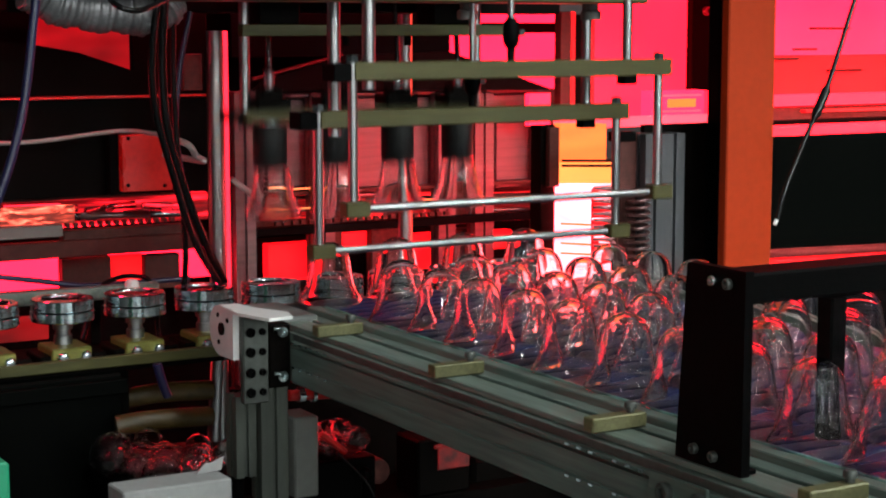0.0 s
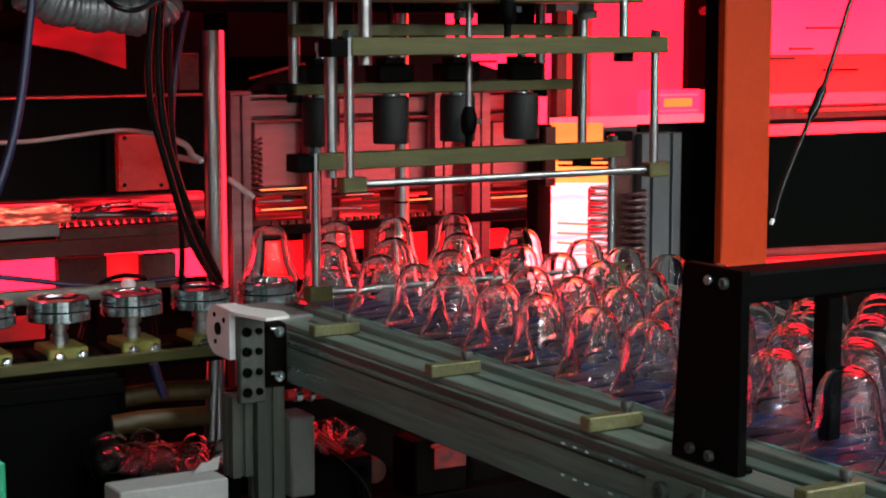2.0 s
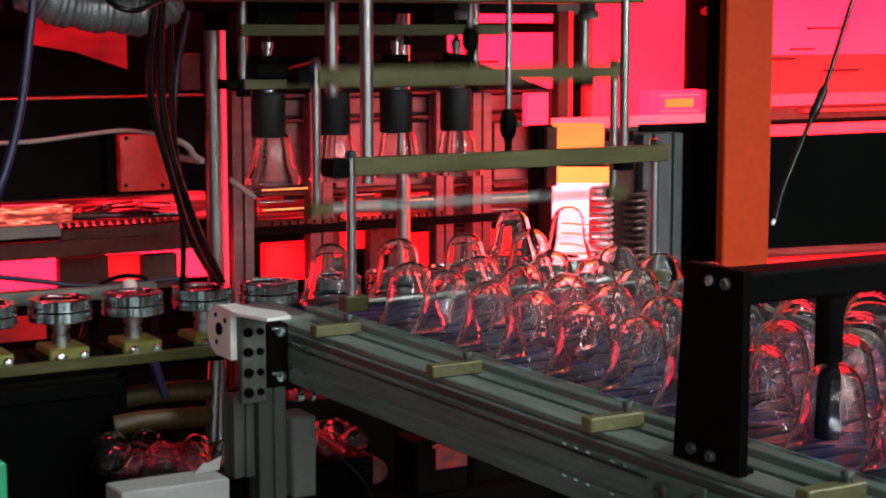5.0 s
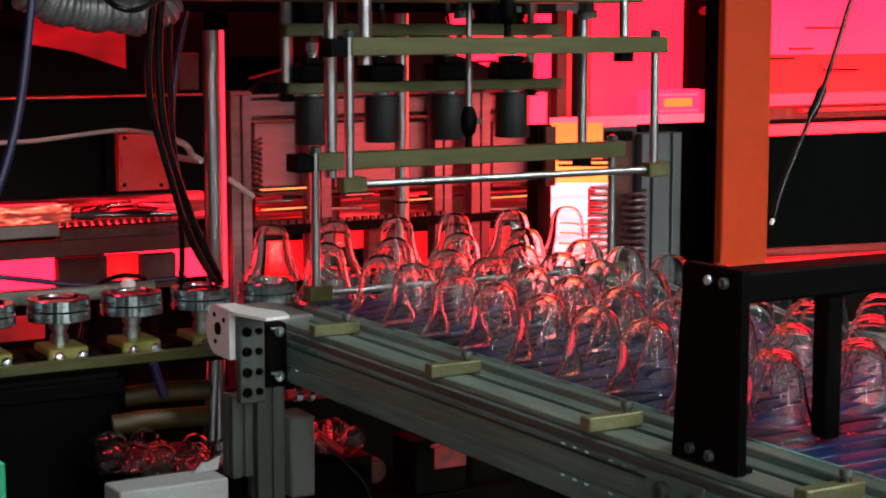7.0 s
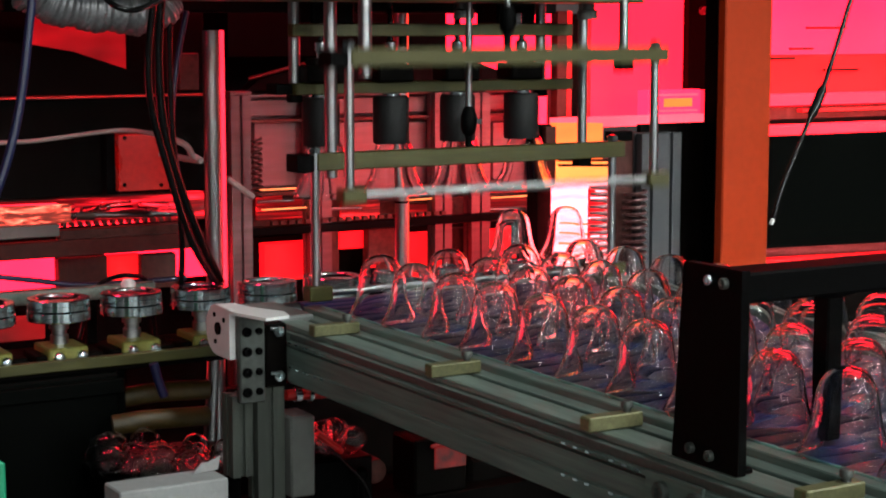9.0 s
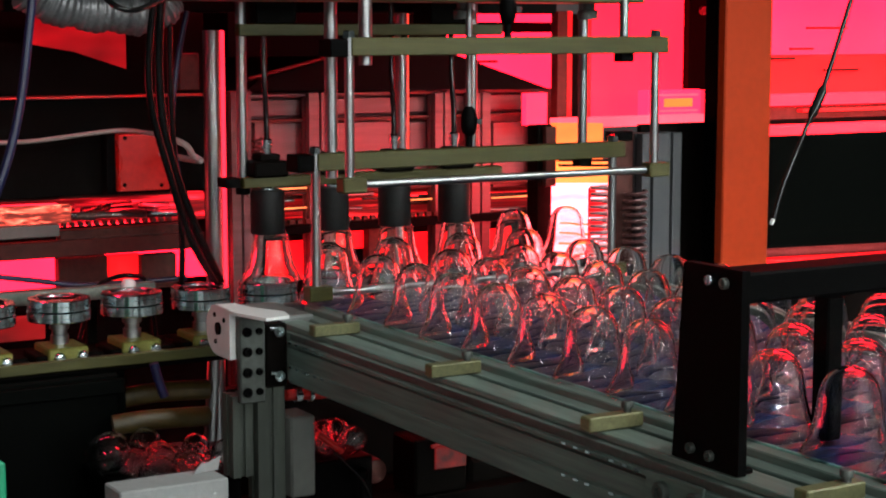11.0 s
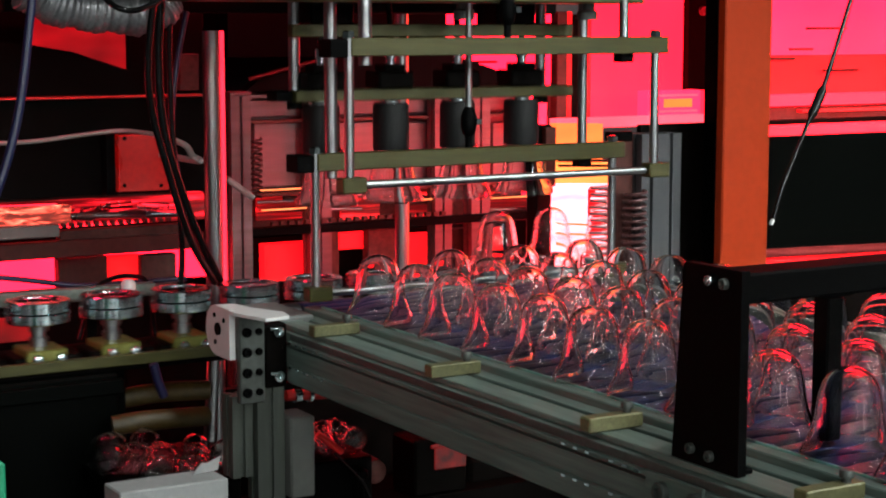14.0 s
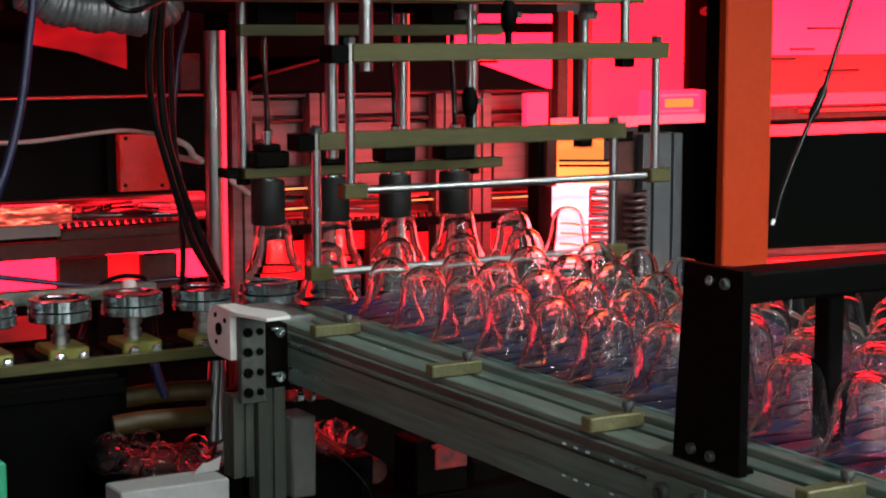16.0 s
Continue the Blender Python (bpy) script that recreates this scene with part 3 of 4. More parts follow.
loose_hose("cable", [(1.185, 3.10, 1.158), (1.2039, 3.000, 1.1442), (1.2284, 3.020, 1.1211), (1.2417, 3.020, 1.1100), (1.2520, 3.245, 1.1080)], .006, PALE, "pale grey cable end")
loose_hose("tube", [(1.3757, 3.200, 1.0576), (1.4319, 3.200, 1.0161)], .0065, PALE, "pale grey tube running down to the burner", "tube")
loose_hose("cable", [(0.8076, 2.300, 1.4036), (0.8094, 2.250, 1.3863), (0.8373, 2.250, 1.3819), (0.8935, 2.300, 1.3966)], .0042, CABLE, "black cable looped over a duct")


def duct():
    d = thing("flexible_duct", "crumpled silver foil duct", "duct", (0.9627, 2.800, 1.3757))
    pts = [(0.8497, 2.800, 1.4255), (0.9055, 2.800, 1.3986), (0.9825, 2.800, 1.3870), (1.0640, 2.800, 1.3854), (1.1032, 2.800, 1.4142)]
    part("duct_skin", hose(pts, lambda s: .037 + .0012 * math.sin(s * 150) + .0025 * math.sin(s * 31) + .0012 * math.sin(s * 67), 20, 40), DUCT, d, smooth=True)


duct()


def left_machine():
    m = thing("polishing_machine", "dark machine body with a red glowing burner bench", "machine", (1.1456, 3.300, 0.9198))
    part("hood_panel", box(0.8185, 1.3698, 3.300, 3.330, 1.0274, 1.2182), DARK, m, "dark brown sheet panel")
    # the lip's red-lit edge is given as red colour
    part("hood_lip", box(0.8171, 1.3634, 3.280, 3.340, 1.2202, 1.2246, 0), REDLIT, m, "folded lip of the panel with its red-lit edge in the colour")
    part("sloped_hood", prism([(0.8265, 1.3462), (1.0200, 1.3241), (1.0984, 1.3105), (1.2251, 1.2693), (1.2240, 1.2243), (0.8222, 1.2323)], 3.30, 3.34), DARK, m)
    part("upper_panel", box(1.2155, 1.3751, 3.310, 3.330, 1.2226, 1.3903), DARK, m)
    part("side_flap", box(1.3147, 1.3562, 3.290, 3.305, 1.2316, 1.3055), RUST, m)
    c = part("cover", box(1.1637, 1.2671, 3.240, 3.290, 1.0371, 1.1488), REDLIT, m, "red cover plate with four screws")
    for sx, sz in ((1.1765, 1.1423), (1.2527, 1.1398), (1.1742, 1.0501), (1.2506, 1.0466)):
        part("screw", bolt_head((sx, 3.24, sz), "-y", .004, .003), DARK, c)
    part("cover_side", box(1.1453, 1.1685, 3.260, 3.290, 1.0304, 1.1495), BLACK, m)
    part("burner_bed", box(0.8583, 1.4418, 3.480, 3.510, 0.9455, 1.0045), BED, m, "red hot burner bed")
    # streaky glowing box stands for bright highlights on the glass tubes
    part("highlight_cluster", box(0.90, 1.108, 3.370, 3.386, 0.966, 1.0035, .003), GLINTS, m, "glowing cluster for the yellow-white highlights on glass tubes")
    part("bench_top", box(0.8248, 1.3219, 3.340, 3.460, 1.0180, 1.0236, 0), RUST, m)
    # rods 0, 1 and 5 glow to put bright highlights into the bench
    for k, (a, b) in enumerate((((0.9780, 3.420, 1.0018), (1.0941, 3.420, 1.0004)), ((1.0064, 3.420, 0.9923), (1.0645, 3.420, 0.9938)), ((1.1053, 3.420, 0.9789), (1.1771, 3.420, 0.9797)), ((1.1533, 3.420, 0.9880), (1.2568, 3.420, 0.9872)), ((1.2135, 3.420, 0.9765), (1.3252, 3.420, 0.9752)), ((1.2754, 3.420, 0.9850), (1.3533, 3.420, 0.9857)))):
        part("burner_tube", rod(a, b, .0028), REDGLINT if k in (0, 1, 5) else RAIL, m, smooth=True)
    rng = random.Random(9)
    x0, x1, zb = 0.9046, 1.3526, 0.9864
    for k in range(11):
        u = x0 + (x1 - x0) * (k + .5) / 11
        z = zb + rng.uniform(-.012, .012)
        part("glass_tube", rod((u - .03, 3.40, z), (u + .035, 3.40 + rng.uniform(-.02, .02), z + rng.uniform(-.006, .006)), .0075, 12), GLASS, m, "clear glass tube glowing red", smooth=True)
    part("lower_tube", rod((0.8381, 3.400, 0.9866), (1.3678, 3.400, 0.9688), .007), STEEL, m, smooth=True)
    part("grey_strip", box(0.8124, 1.0608, 3.300, 3.330, 0.9490, 0.9732), GREY, m, "plain grey profile")
    part("toothed_bar", box(1.0802, 1.3509, 3.360, 3.390, 0.9321, 0.9530), RUST, m)
    for k in range(14):
        x = 1.0875 + .0172 * k
        part("tooth", box(x, x + .007, 3.36, 3.38, 0.9593, 0.9593 + .008, 0), RUST, m)
    part("bench_bar", box(0.8212, 1.3824, 3.340, 3.370, 0.9019, 0.9349), RUSTLT, m, "heat-browned steel bench bar")
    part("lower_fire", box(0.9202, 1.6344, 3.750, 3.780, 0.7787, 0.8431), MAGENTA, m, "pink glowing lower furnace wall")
    part("pillar", box(1.1203, 1.2262, 3.500, 3.530, 0.8117, 0.8778), RUST, m)
    part("pillar", box(1.3094, 1.3898, 3.520, 3.550, 0.7955, 0.8698), RUST, m)
    part("red_brick", box(1.2404, 1.3170, 3.540, 3.570, 0.8107, 0.8698), REDGLOW, m)
    # red light on the shelf and behind the hood, put in as glowing plates
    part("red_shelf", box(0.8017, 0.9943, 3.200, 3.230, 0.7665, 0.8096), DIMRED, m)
    part("upper_glow_plate", box(1.1989, 1.4382, 3.900, 3.930, 1.2519, 1.3818), DIMRED, m, "red glow behind the hood")
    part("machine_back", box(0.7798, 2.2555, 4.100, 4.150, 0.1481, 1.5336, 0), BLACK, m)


# rail steel; the red light on it is put into the base colour
RAIL = mat("red_lit_rail_steel", (.3825, .0425, .0425), .2, .5, .2, 20, .1)
# steel with the red light falling on it put into the colour
REDLIT = mat("red_lit_steel", (.55, .015, .012), .3, 0, .15, 12, .1)
# browned bench steel; the hood's shade and red light are in the colour
RUSTLT = mat("browned_bench_red_shade", (.068, .0154, .0126), .55, 0, .3, 8, .2, spec=.15)
left_machine()


def low_left():
    b = thing("cullet_bin", "worn yellow bin full of broken clear glass", "bin", (1.0450, 2.720, 0.6416))
    part("rim", hose([(0.955, 2.72, .698), (1.00, 2.712, .702), (1.06, 2.712, .700), (1.125, 2.725, .694)], .017, 14, 6), YELLOW, b, smooth=True)
    part("back_rim", hose([(1.02, 2.90, .700), (1.10, 2.895, .706), (1.20, 2.90, .700)], .018, 14, 6), YELLOW, b, smooth=True)
    part("tray", box(0.9156, 1.1166, 2.560, 2.820, 0.5202, 0.630), BLACK, b)
    rng = random.Random(5)
    for k in range(15):
        x, y, z = 0.918 + .0132 * k, 2.56 + rng.uniform(0, .13), .664 - .0018 * k + rng.uniform(-.020, .020)
        big = rng.uniform(.9, 1.4)
        ring = lathe([(big * r, big * h) for r, h in ((.020, -.02), (.026, 0), (.022, .018), (.010, .028), (.0095, .0272), (.0212, .0174), (.025, 0), (.019, -.02))], (0, 0, 0), "z", 20, closed=True)
        bmesh.ops.transform(ring, matrix=pose(x, y, z, rng.uniform(-60, 60), rng.uniform(-60, 60), 0), verts=ring.verts)
        part("glass_scrap", ring, GLASS, b, "broken clear glass", smooth=True)
    solid("hose", hose([(1.022, 2.70, .80), (1.030, 2.70, .77), (1.040, 2.70, .742)], .008, 10, 6), BLUE, "dark blue air hose end under the chain", "hose", smooth=True)
    w = thing("card_box", "white cardboard box with a bent flap", "box", (0.7941, 2.050, 0.7655))
    x0, x1, z1 = 0.7309, 0.8804, 0.7695
    part("carton", box(x0, x1, 2.06, 2.12, 0, z1, .002), CARD, w)
    flap = prism([(x1 - .034, z1), (x1 + .002, z1 + .002), (x1 + .006, z1 + .020), (x1 - .012, z1 + .013), (x1 - .02, z1 + .014)], 2.10, 2.103)
    part("flap", flap, CARD, w)
    cx, cz = (0.5402, 0.8703)
    solid("green_crate", box(cx - .4, cx, 1.9, 1.96, 0, cz, .003), GREEN, "bright green plastic crate edge", "crate")
    c = thing("drive_cabinet", "dark green-black machine cabinet", "cabinet", (0.8208, 2.600, 0.7140))
    x0, x1 = 0.6888, 0.9825
    part("body", box(x0, x1, 2.76, 2.825, 0, .778, .004), GREENBLK, c)
    part("lip", box(x0, x1 + .005, 2.745, 2.76, .745, .77, .002), GREENBLK, c)


low_left()

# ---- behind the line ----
# both spring steels carry the furnace's red or pink light as a tint
DARKSTEEL = mat("red_lit_spring_steel", (.091, .0385, .0385), .3, .4, .3, 20, .1)
PALESTEEL = mat("pink_lit_spring_steel", (.48, .256, .272), .3, .3, .2, 20, .1)
COLUMN = mat("grey_anodised_column", (.036, .0372, .04024), .5, .2, .12, 10, .1, (1, 1, .08))
def furnace_middle():
    f = thing("furnace_casing", "sheet-metal furnace casing with deep red light in its colour", "furnace", (2.0204, 3.700, 1.0134))
    Y = 3.70
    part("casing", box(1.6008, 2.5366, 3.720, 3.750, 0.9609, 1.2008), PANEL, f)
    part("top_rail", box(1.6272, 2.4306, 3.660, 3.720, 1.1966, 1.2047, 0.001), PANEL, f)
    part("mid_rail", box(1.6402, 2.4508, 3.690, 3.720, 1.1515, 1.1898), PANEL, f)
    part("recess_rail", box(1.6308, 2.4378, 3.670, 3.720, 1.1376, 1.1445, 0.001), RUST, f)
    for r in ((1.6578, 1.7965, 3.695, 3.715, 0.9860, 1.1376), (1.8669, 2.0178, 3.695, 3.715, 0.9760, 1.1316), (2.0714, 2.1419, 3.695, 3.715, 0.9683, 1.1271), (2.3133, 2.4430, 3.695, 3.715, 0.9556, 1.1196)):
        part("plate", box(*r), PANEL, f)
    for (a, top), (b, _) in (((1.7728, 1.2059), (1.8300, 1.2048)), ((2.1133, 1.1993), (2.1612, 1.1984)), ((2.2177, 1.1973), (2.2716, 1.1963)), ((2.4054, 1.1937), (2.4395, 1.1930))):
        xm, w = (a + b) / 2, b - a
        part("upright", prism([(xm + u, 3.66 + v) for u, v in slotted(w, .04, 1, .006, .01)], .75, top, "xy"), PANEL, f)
    part("slot_back", box(1.6325, 2.5930, 3.800, 3.820, 0.8722, 0.9523), RUST, f)
    for r in ((1.7014, 1.8288, 3.780, 3.790, 0.8980, 0.9610), (1.9274, 2.0348, 3.780, 3.790, 0.8858, 0.9533), (2.1187, 2.2445, 3.780, 3.790, 0.8745, 0.9465), (2.3327, 2.5003, 3.780, 3.790, 0.8672, 0.9353)):
        part("burner_slot", box(*r), SLOTFIRE, f, "red hot burner slot")
    part("slot_lip", box(1.6267, 2.4413, 3.660, 3.700, 0.9671, 0.9754, 0.001), RUST, f)
    for r in ((1.6557, 1.7865, 3.655, 3.665, 0.9815, 0.9841, 0.001), (1.6593, 1.7904, 3.655, 3.665, 0.9349, 0.9375, 0.001), (2.0487, 2.1508, 3.655, 3.665, 0.9384, 0.9412, 0.001), (2.2887, 2.4123, 3.655, 3.665, 0.9315, 0.9344, 0.001)):
        part("hot_line", box(*r), HOTROD, f, "thin yellow-hot burner line")
    for k, (a, b) in enumerate((((1.6655, 3.700, 0.9512), (1.7606, 3.700, 0.9504)), ((1.7312, 3.700, 0.9586), (1.9113, 3.700, 0.9537)), ((1.8960, 3.700, 0.9558), (1.9731, 3.700, 0.9562)), ((1.9420, 3.700, 0.9453), (2.1806, 3.700, 0.9375)), ((2.0996, 3.700, 0.9430), (2.2799, 3.700, 0.9383)), ((2.2967, 3.700, 0.9361), (2.4506, 3.700, 0.9329)), ((1.6870, 3.700, 0.9314), (1.9419, 3.700, 0.9219)), ((2.0675, 3.700, 0.9278), (2.1970, 3.700, 0.9254)), ((2.2800, 3.700, 0.8996), (2.4510, 3.700, 0.8948)))):
        part("burner_tube", rod(a, b, .0035 + .001 * (k % 3)), RUST if k % 2 else STEEL, f, smooth=True)
    part("chain_guide", box(1.5545, 2.4154, 3.620, 3.650, 0.8804, 0.8995), BLACK, f)
    for k in range(22):
        x = 1.6625 + .0215 * k
        part("chain_link", box(x, x + .012, 3.61, 3.622, 0.9043, 0.9043 + .0095, 0), RUST, f)
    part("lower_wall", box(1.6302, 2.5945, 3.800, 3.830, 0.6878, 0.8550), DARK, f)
    for r in ((1.7005, 1.8155, 3.740, 3.770, 0.7546, 0.8449), (2.0960, 2.2208, 3.740, 3.770, 0.7564, 0.8454), (1.9001, 1.9780, 3.740, 3.770, 0.8195, 0.8586), (2.2964, 2.3907, 3.740, 3.770, 0.7932, 0.8400)):
        part("peep_window", box(*r), REDGLOW, f, "red glowing peep window")
    for r in ((1.7961, 1.8793, 3.700, 3.730, 0.7207, 0.8797), (1.9597, 2.0703, 3.700, 3.730, 0.7067, 0.8693), (2.2004, 2.2720, 3.700, 3.730, 0.6893, 0.8562)):
        part("lower_upright", box(*r), RUST, f)
    h = thing("sloped_hood", "dark sloping sheet-metal hood above the furnace", "hood", (1.9515, 3.600, 1.2370))
    part("sheet", prism([(1.5984, 1.2163), (1.6267, 1.2388), (1.8429, 1.2932), (2.1175, 1.3017), (2.4209, 1.2039)], 3.60, 3.64), BLACK, h)
    part("duct_body", box(1.6404, 2.2394, 3.800, 3.850, 1.2871, 1.5055), BLACK, h)
    part("ridge", rod((1.5949, 3.580, 1.2429), (1.8225, 3.580, 1.2965), .004), RUST, h, smooth=True)


furnace_middle()
g = thing("aluminium_post", "grooved aluminium post with red light in its colour", "post", (1.5302, 3.500, 0.9481))
xa, xb = 1.4937, 1.5410
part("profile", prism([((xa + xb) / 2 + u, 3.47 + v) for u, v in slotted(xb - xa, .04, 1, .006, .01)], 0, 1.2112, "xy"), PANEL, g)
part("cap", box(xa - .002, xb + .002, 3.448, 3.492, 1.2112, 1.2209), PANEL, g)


def spring(x, y, z0, z1, r, wire, turns, material, label, squeeze=1.):
    pts = []
    n = int(turns * 12)
    for k in range(n + 1):
        a = 2 * math.pi * k / 12
        rr = r * (1 + .06 * math.sin(k * 1.7))
        pts.append((x + rr * math.cos(a), y + rr * squeeze * math.sin(a), z0 + (z1 - z0) * k / n))
    return solid("coil_spring", hose(pts, wire, 6, 2), material, label, "spring", "springs by the furnace", smooth=True)


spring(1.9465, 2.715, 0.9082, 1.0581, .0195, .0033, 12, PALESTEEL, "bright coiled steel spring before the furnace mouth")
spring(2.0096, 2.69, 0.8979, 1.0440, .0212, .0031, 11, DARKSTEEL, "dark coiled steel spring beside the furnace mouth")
spring(1.5306, 3.4, 0.9941, 1.1218, .011, .0026, 11, RUST, "small dark coiled spring")


def furnace_mouth():
    m = thing("fire_tunnel", "white-hot fire tunnel that swallows the glasses", "furnace", (2.02, 2.88, .8))
    x0 = 2.0564
    bend = [(x0, 3.03), (2.22, 2.935), (3.7, 2.935), (3.7, 2.96), (2.225, 2.96), (x0, 3.055)]
    part("fire", prism(bend, .795, 1.0295, "xy"), FIRE, m, "white-hot far wall of the tunnel")
    part("lintel", prism([(x0, 3.03), (2.135, 2.974), (2.135, 3.0), (x0, 3.055)], 1.0745, 1.157, "xy"), EMBER, m, "yellow-hot upper wall of the tunnel")
    part("throat", prism(bend, 1.0305, 1.0735, "xy"), YELLOWHOT, m, "yellow-hot band over the mouth")
    part("tunnel_end", box(3.7, 3.73, 2.75, 3.06, .78, 1.176, 0), FIRE, m)
    part("near_wall", box(2.06, 3.7, 2.742, 2.756, .80, 1.168, .001), DARK, m)
    for z in (1.080, 1.069):
        part("fire_bar", prism([(x0, 3.015), (2.215, 2.92), (2.22, 2.93), (x0, 3.025)], z - .003, z + .002, "xy"), RUST, m)
    for k in range(5, 9):
        part("glow_bar", rod((x0, 3.026, 1.05 - .021 * k), (2.10, 2.972, 1.05 - .021 * k), .0022, 8), EMBER, m, smooth=True)
    rng = random.Random(21)
    # added red plate and white bars that repeat the spring's bright coils
    part("spring_backplate", box(2.0595, 2.1156, 2.914, 2.920, 0.8657, 1.0277, 0.001), REDGLOW, m, "added red glowing plate behind the spring")
    u, w = 2.0564, 2.1109
    for k in range(8):
        z = 1.0211 - .0185 * k + rng.uniform(-.003, .003)
        a = u + (w - u) * rng.uniform(0, .45)
        part("glow_bar", rod((a, 2.911, z + rng.uniform(.001, .004)), (w, 2.911, z), .0020 + (.0025 if k == 1 else 0), 8), FIRE, m, smooth=True)
    part("jamb", box(2.0202, 2.0694, 3.050, 3.090, 0.8402, 1.1521), DARK, m)
    part("jamb_edge", box(2.0291, 2.0549, 3.030, 3.045, 1.0241, 1.1496), RUST, m)
    part("jamb", box(1.9822, 2.0562, 2.722, 2.740, 0.8821, 1.1536), RUST, m)
    part("jamb_cap", box(1.9698, 2.0211, 2.715, 2.739, 1.1393, 1.1579), BLACK, m)
    f = thing("furnace_gantry", "heat-browned steel posts behind the fire tunnel", "gantry", (2.4850, 3.600, 1.1438))
    part("beam_post", box(2.4426, 2.4734, 3.600, 3.630, 1.1133, 1.3975), RUST, f)
    part("beam_post", box(2.5010, 2.5357, 3.620, 3.650, 1.1106, 1.3908), DARK, f)
    # the posts' red-lit edges and plate are made to glow
    part("beam_post", box(2.5251, 2.5460, 3.600, 3.620, 1.1110, 1.3978), REDGLOW, f)
    part("side_plate", box(2.4803, 2.4940, 3.610, 3.630, 1.1120, 1.3977), REDGLOW, f)
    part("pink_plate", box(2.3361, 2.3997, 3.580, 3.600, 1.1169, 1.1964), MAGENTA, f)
    part("lower_post", box(2.4627, 2.5687, 3.620, 3.640, 0.1096, 1.1109), DARK, f)


furnace_mouth()


def right_background():
    r = thing("red_lit_panel", "red-lit panel of the furnace hall, made to glow pink-red", "screen", (3.1863, 4.200, 1.2365))
    # panel lit by the furnace, built as a glowing surface
    part("screen", box(2.9691, 3.46, 4.200, 4.230, 1.0810, 1.5715), PINKGLOW, r)
    # lit top edge of the tunnel, given its own glow
    part("sill", box(2.4067, 2.8722, 3.550, 3.580, 1.1079, 1.1337), PINKSILL, r, "lit tunnel edge made to glow orange-pink")
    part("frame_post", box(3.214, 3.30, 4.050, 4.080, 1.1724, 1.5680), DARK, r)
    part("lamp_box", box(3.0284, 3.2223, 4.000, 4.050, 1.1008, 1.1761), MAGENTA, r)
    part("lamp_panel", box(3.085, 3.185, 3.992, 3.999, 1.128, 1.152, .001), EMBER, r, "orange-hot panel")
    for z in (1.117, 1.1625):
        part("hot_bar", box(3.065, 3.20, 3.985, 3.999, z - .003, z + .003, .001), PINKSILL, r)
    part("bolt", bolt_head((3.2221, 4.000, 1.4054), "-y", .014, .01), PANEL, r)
    s = thing("far_lit_panel", "pink-lit area behind the hood, made to glow", "screen", (3.1469, 5.000, 1.2779))
    # pink light behind the hood, put in as a glowing sheet
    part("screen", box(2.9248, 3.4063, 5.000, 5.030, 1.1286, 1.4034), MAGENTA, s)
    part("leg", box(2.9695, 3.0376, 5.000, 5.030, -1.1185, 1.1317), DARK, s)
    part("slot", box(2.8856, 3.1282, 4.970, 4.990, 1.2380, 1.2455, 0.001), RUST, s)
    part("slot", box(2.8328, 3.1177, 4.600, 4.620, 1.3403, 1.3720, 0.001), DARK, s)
    p = thing("aluminium_column", "grey grooved aluminium column", "column", (2.0843, 2.720, 0.9231))
    xa, xb = 2.0269, 2.1227
    part("profile", prism([((xa + xb) / 2 + u, 2.715 + v) for u, v in slotted(xb - xa, .045, 1, .007, .010)], 0, 1.1528, "xy"), COLUMN, p)
    k = thing("black_post", "black steel post beside the furnace", "post", (2.2320, 2.780, 0.9068))
    part("tube", box(2.213, 2.262, 2.700, 2.738, 0, 1.4991), BLACK, k)
    o = thing("orange_post", "orange painted square steel post", "post", (2.22, 2.65, 0))
    part("tube", box(2.152, 2.269, 2.60, 2.624, 0, 1.9, .003), ORANGE, o)
    d = thing("cabinet", "dark green-black machine cabinet, its red-lit top made to glow", "cabinet", (2.8053, 3.000, 0.9909))
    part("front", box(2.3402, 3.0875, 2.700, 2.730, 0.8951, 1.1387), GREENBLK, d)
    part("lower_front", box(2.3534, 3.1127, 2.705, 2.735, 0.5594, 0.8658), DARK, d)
    part("red_rail", rod((2.3164, 2.685, 0.9014), (3.0776, 2.685, 0.8817), .010), RAIL, d, "glossy rail with red light in its colour", smooth=True)
    # rail base, ledge, lines and bands glow in place of red light on them
    part("rail_base", box(2.3312, 3.0993, 2.702, 2.722, 0.8534, 0.8854), REDGLOW, d)
    part("top_ledge", box(2.3364, 3.0791, 2.700, 2.740, 1.1375, 1.1580), PINKGLOW, d)
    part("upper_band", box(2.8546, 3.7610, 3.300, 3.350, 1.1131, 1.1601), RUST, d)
    part("line", box(2.8361, 3.7356, 3.280, 3.330, 1.1642, 1.1919, 0.001), PINKGLOW, d)
    part("line", box(2.9653, 3.7373, 3.280, 3.300, 1.1465, 1.1538, 0.001), REDGLOW, d)
    part("red_band", box(3.0244, 3.9819, 3.500, 3.550, 1.1806, 1.2843), REDGLOW, d)
    part("pink_lit_panel", box(3.1051, 4.0833, 3.600, 3.650, 1.2822, 1.5591), MAGENTA, d, "upper panel made to glow for its bright pink light")
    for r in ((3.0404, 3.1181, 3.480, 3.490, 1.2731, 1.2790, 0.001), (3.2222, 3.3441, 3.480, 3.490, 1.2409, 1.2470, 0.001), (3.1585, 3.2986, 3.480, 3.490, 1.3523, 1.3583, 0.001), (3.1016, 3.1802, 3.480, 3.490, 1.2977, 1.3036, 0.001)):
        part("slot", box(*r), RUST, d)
    w = thing("hanging_cable", "black cable with a plug hanging beside an orange post", "cable", (2.1243, 2.300, 1.2482))
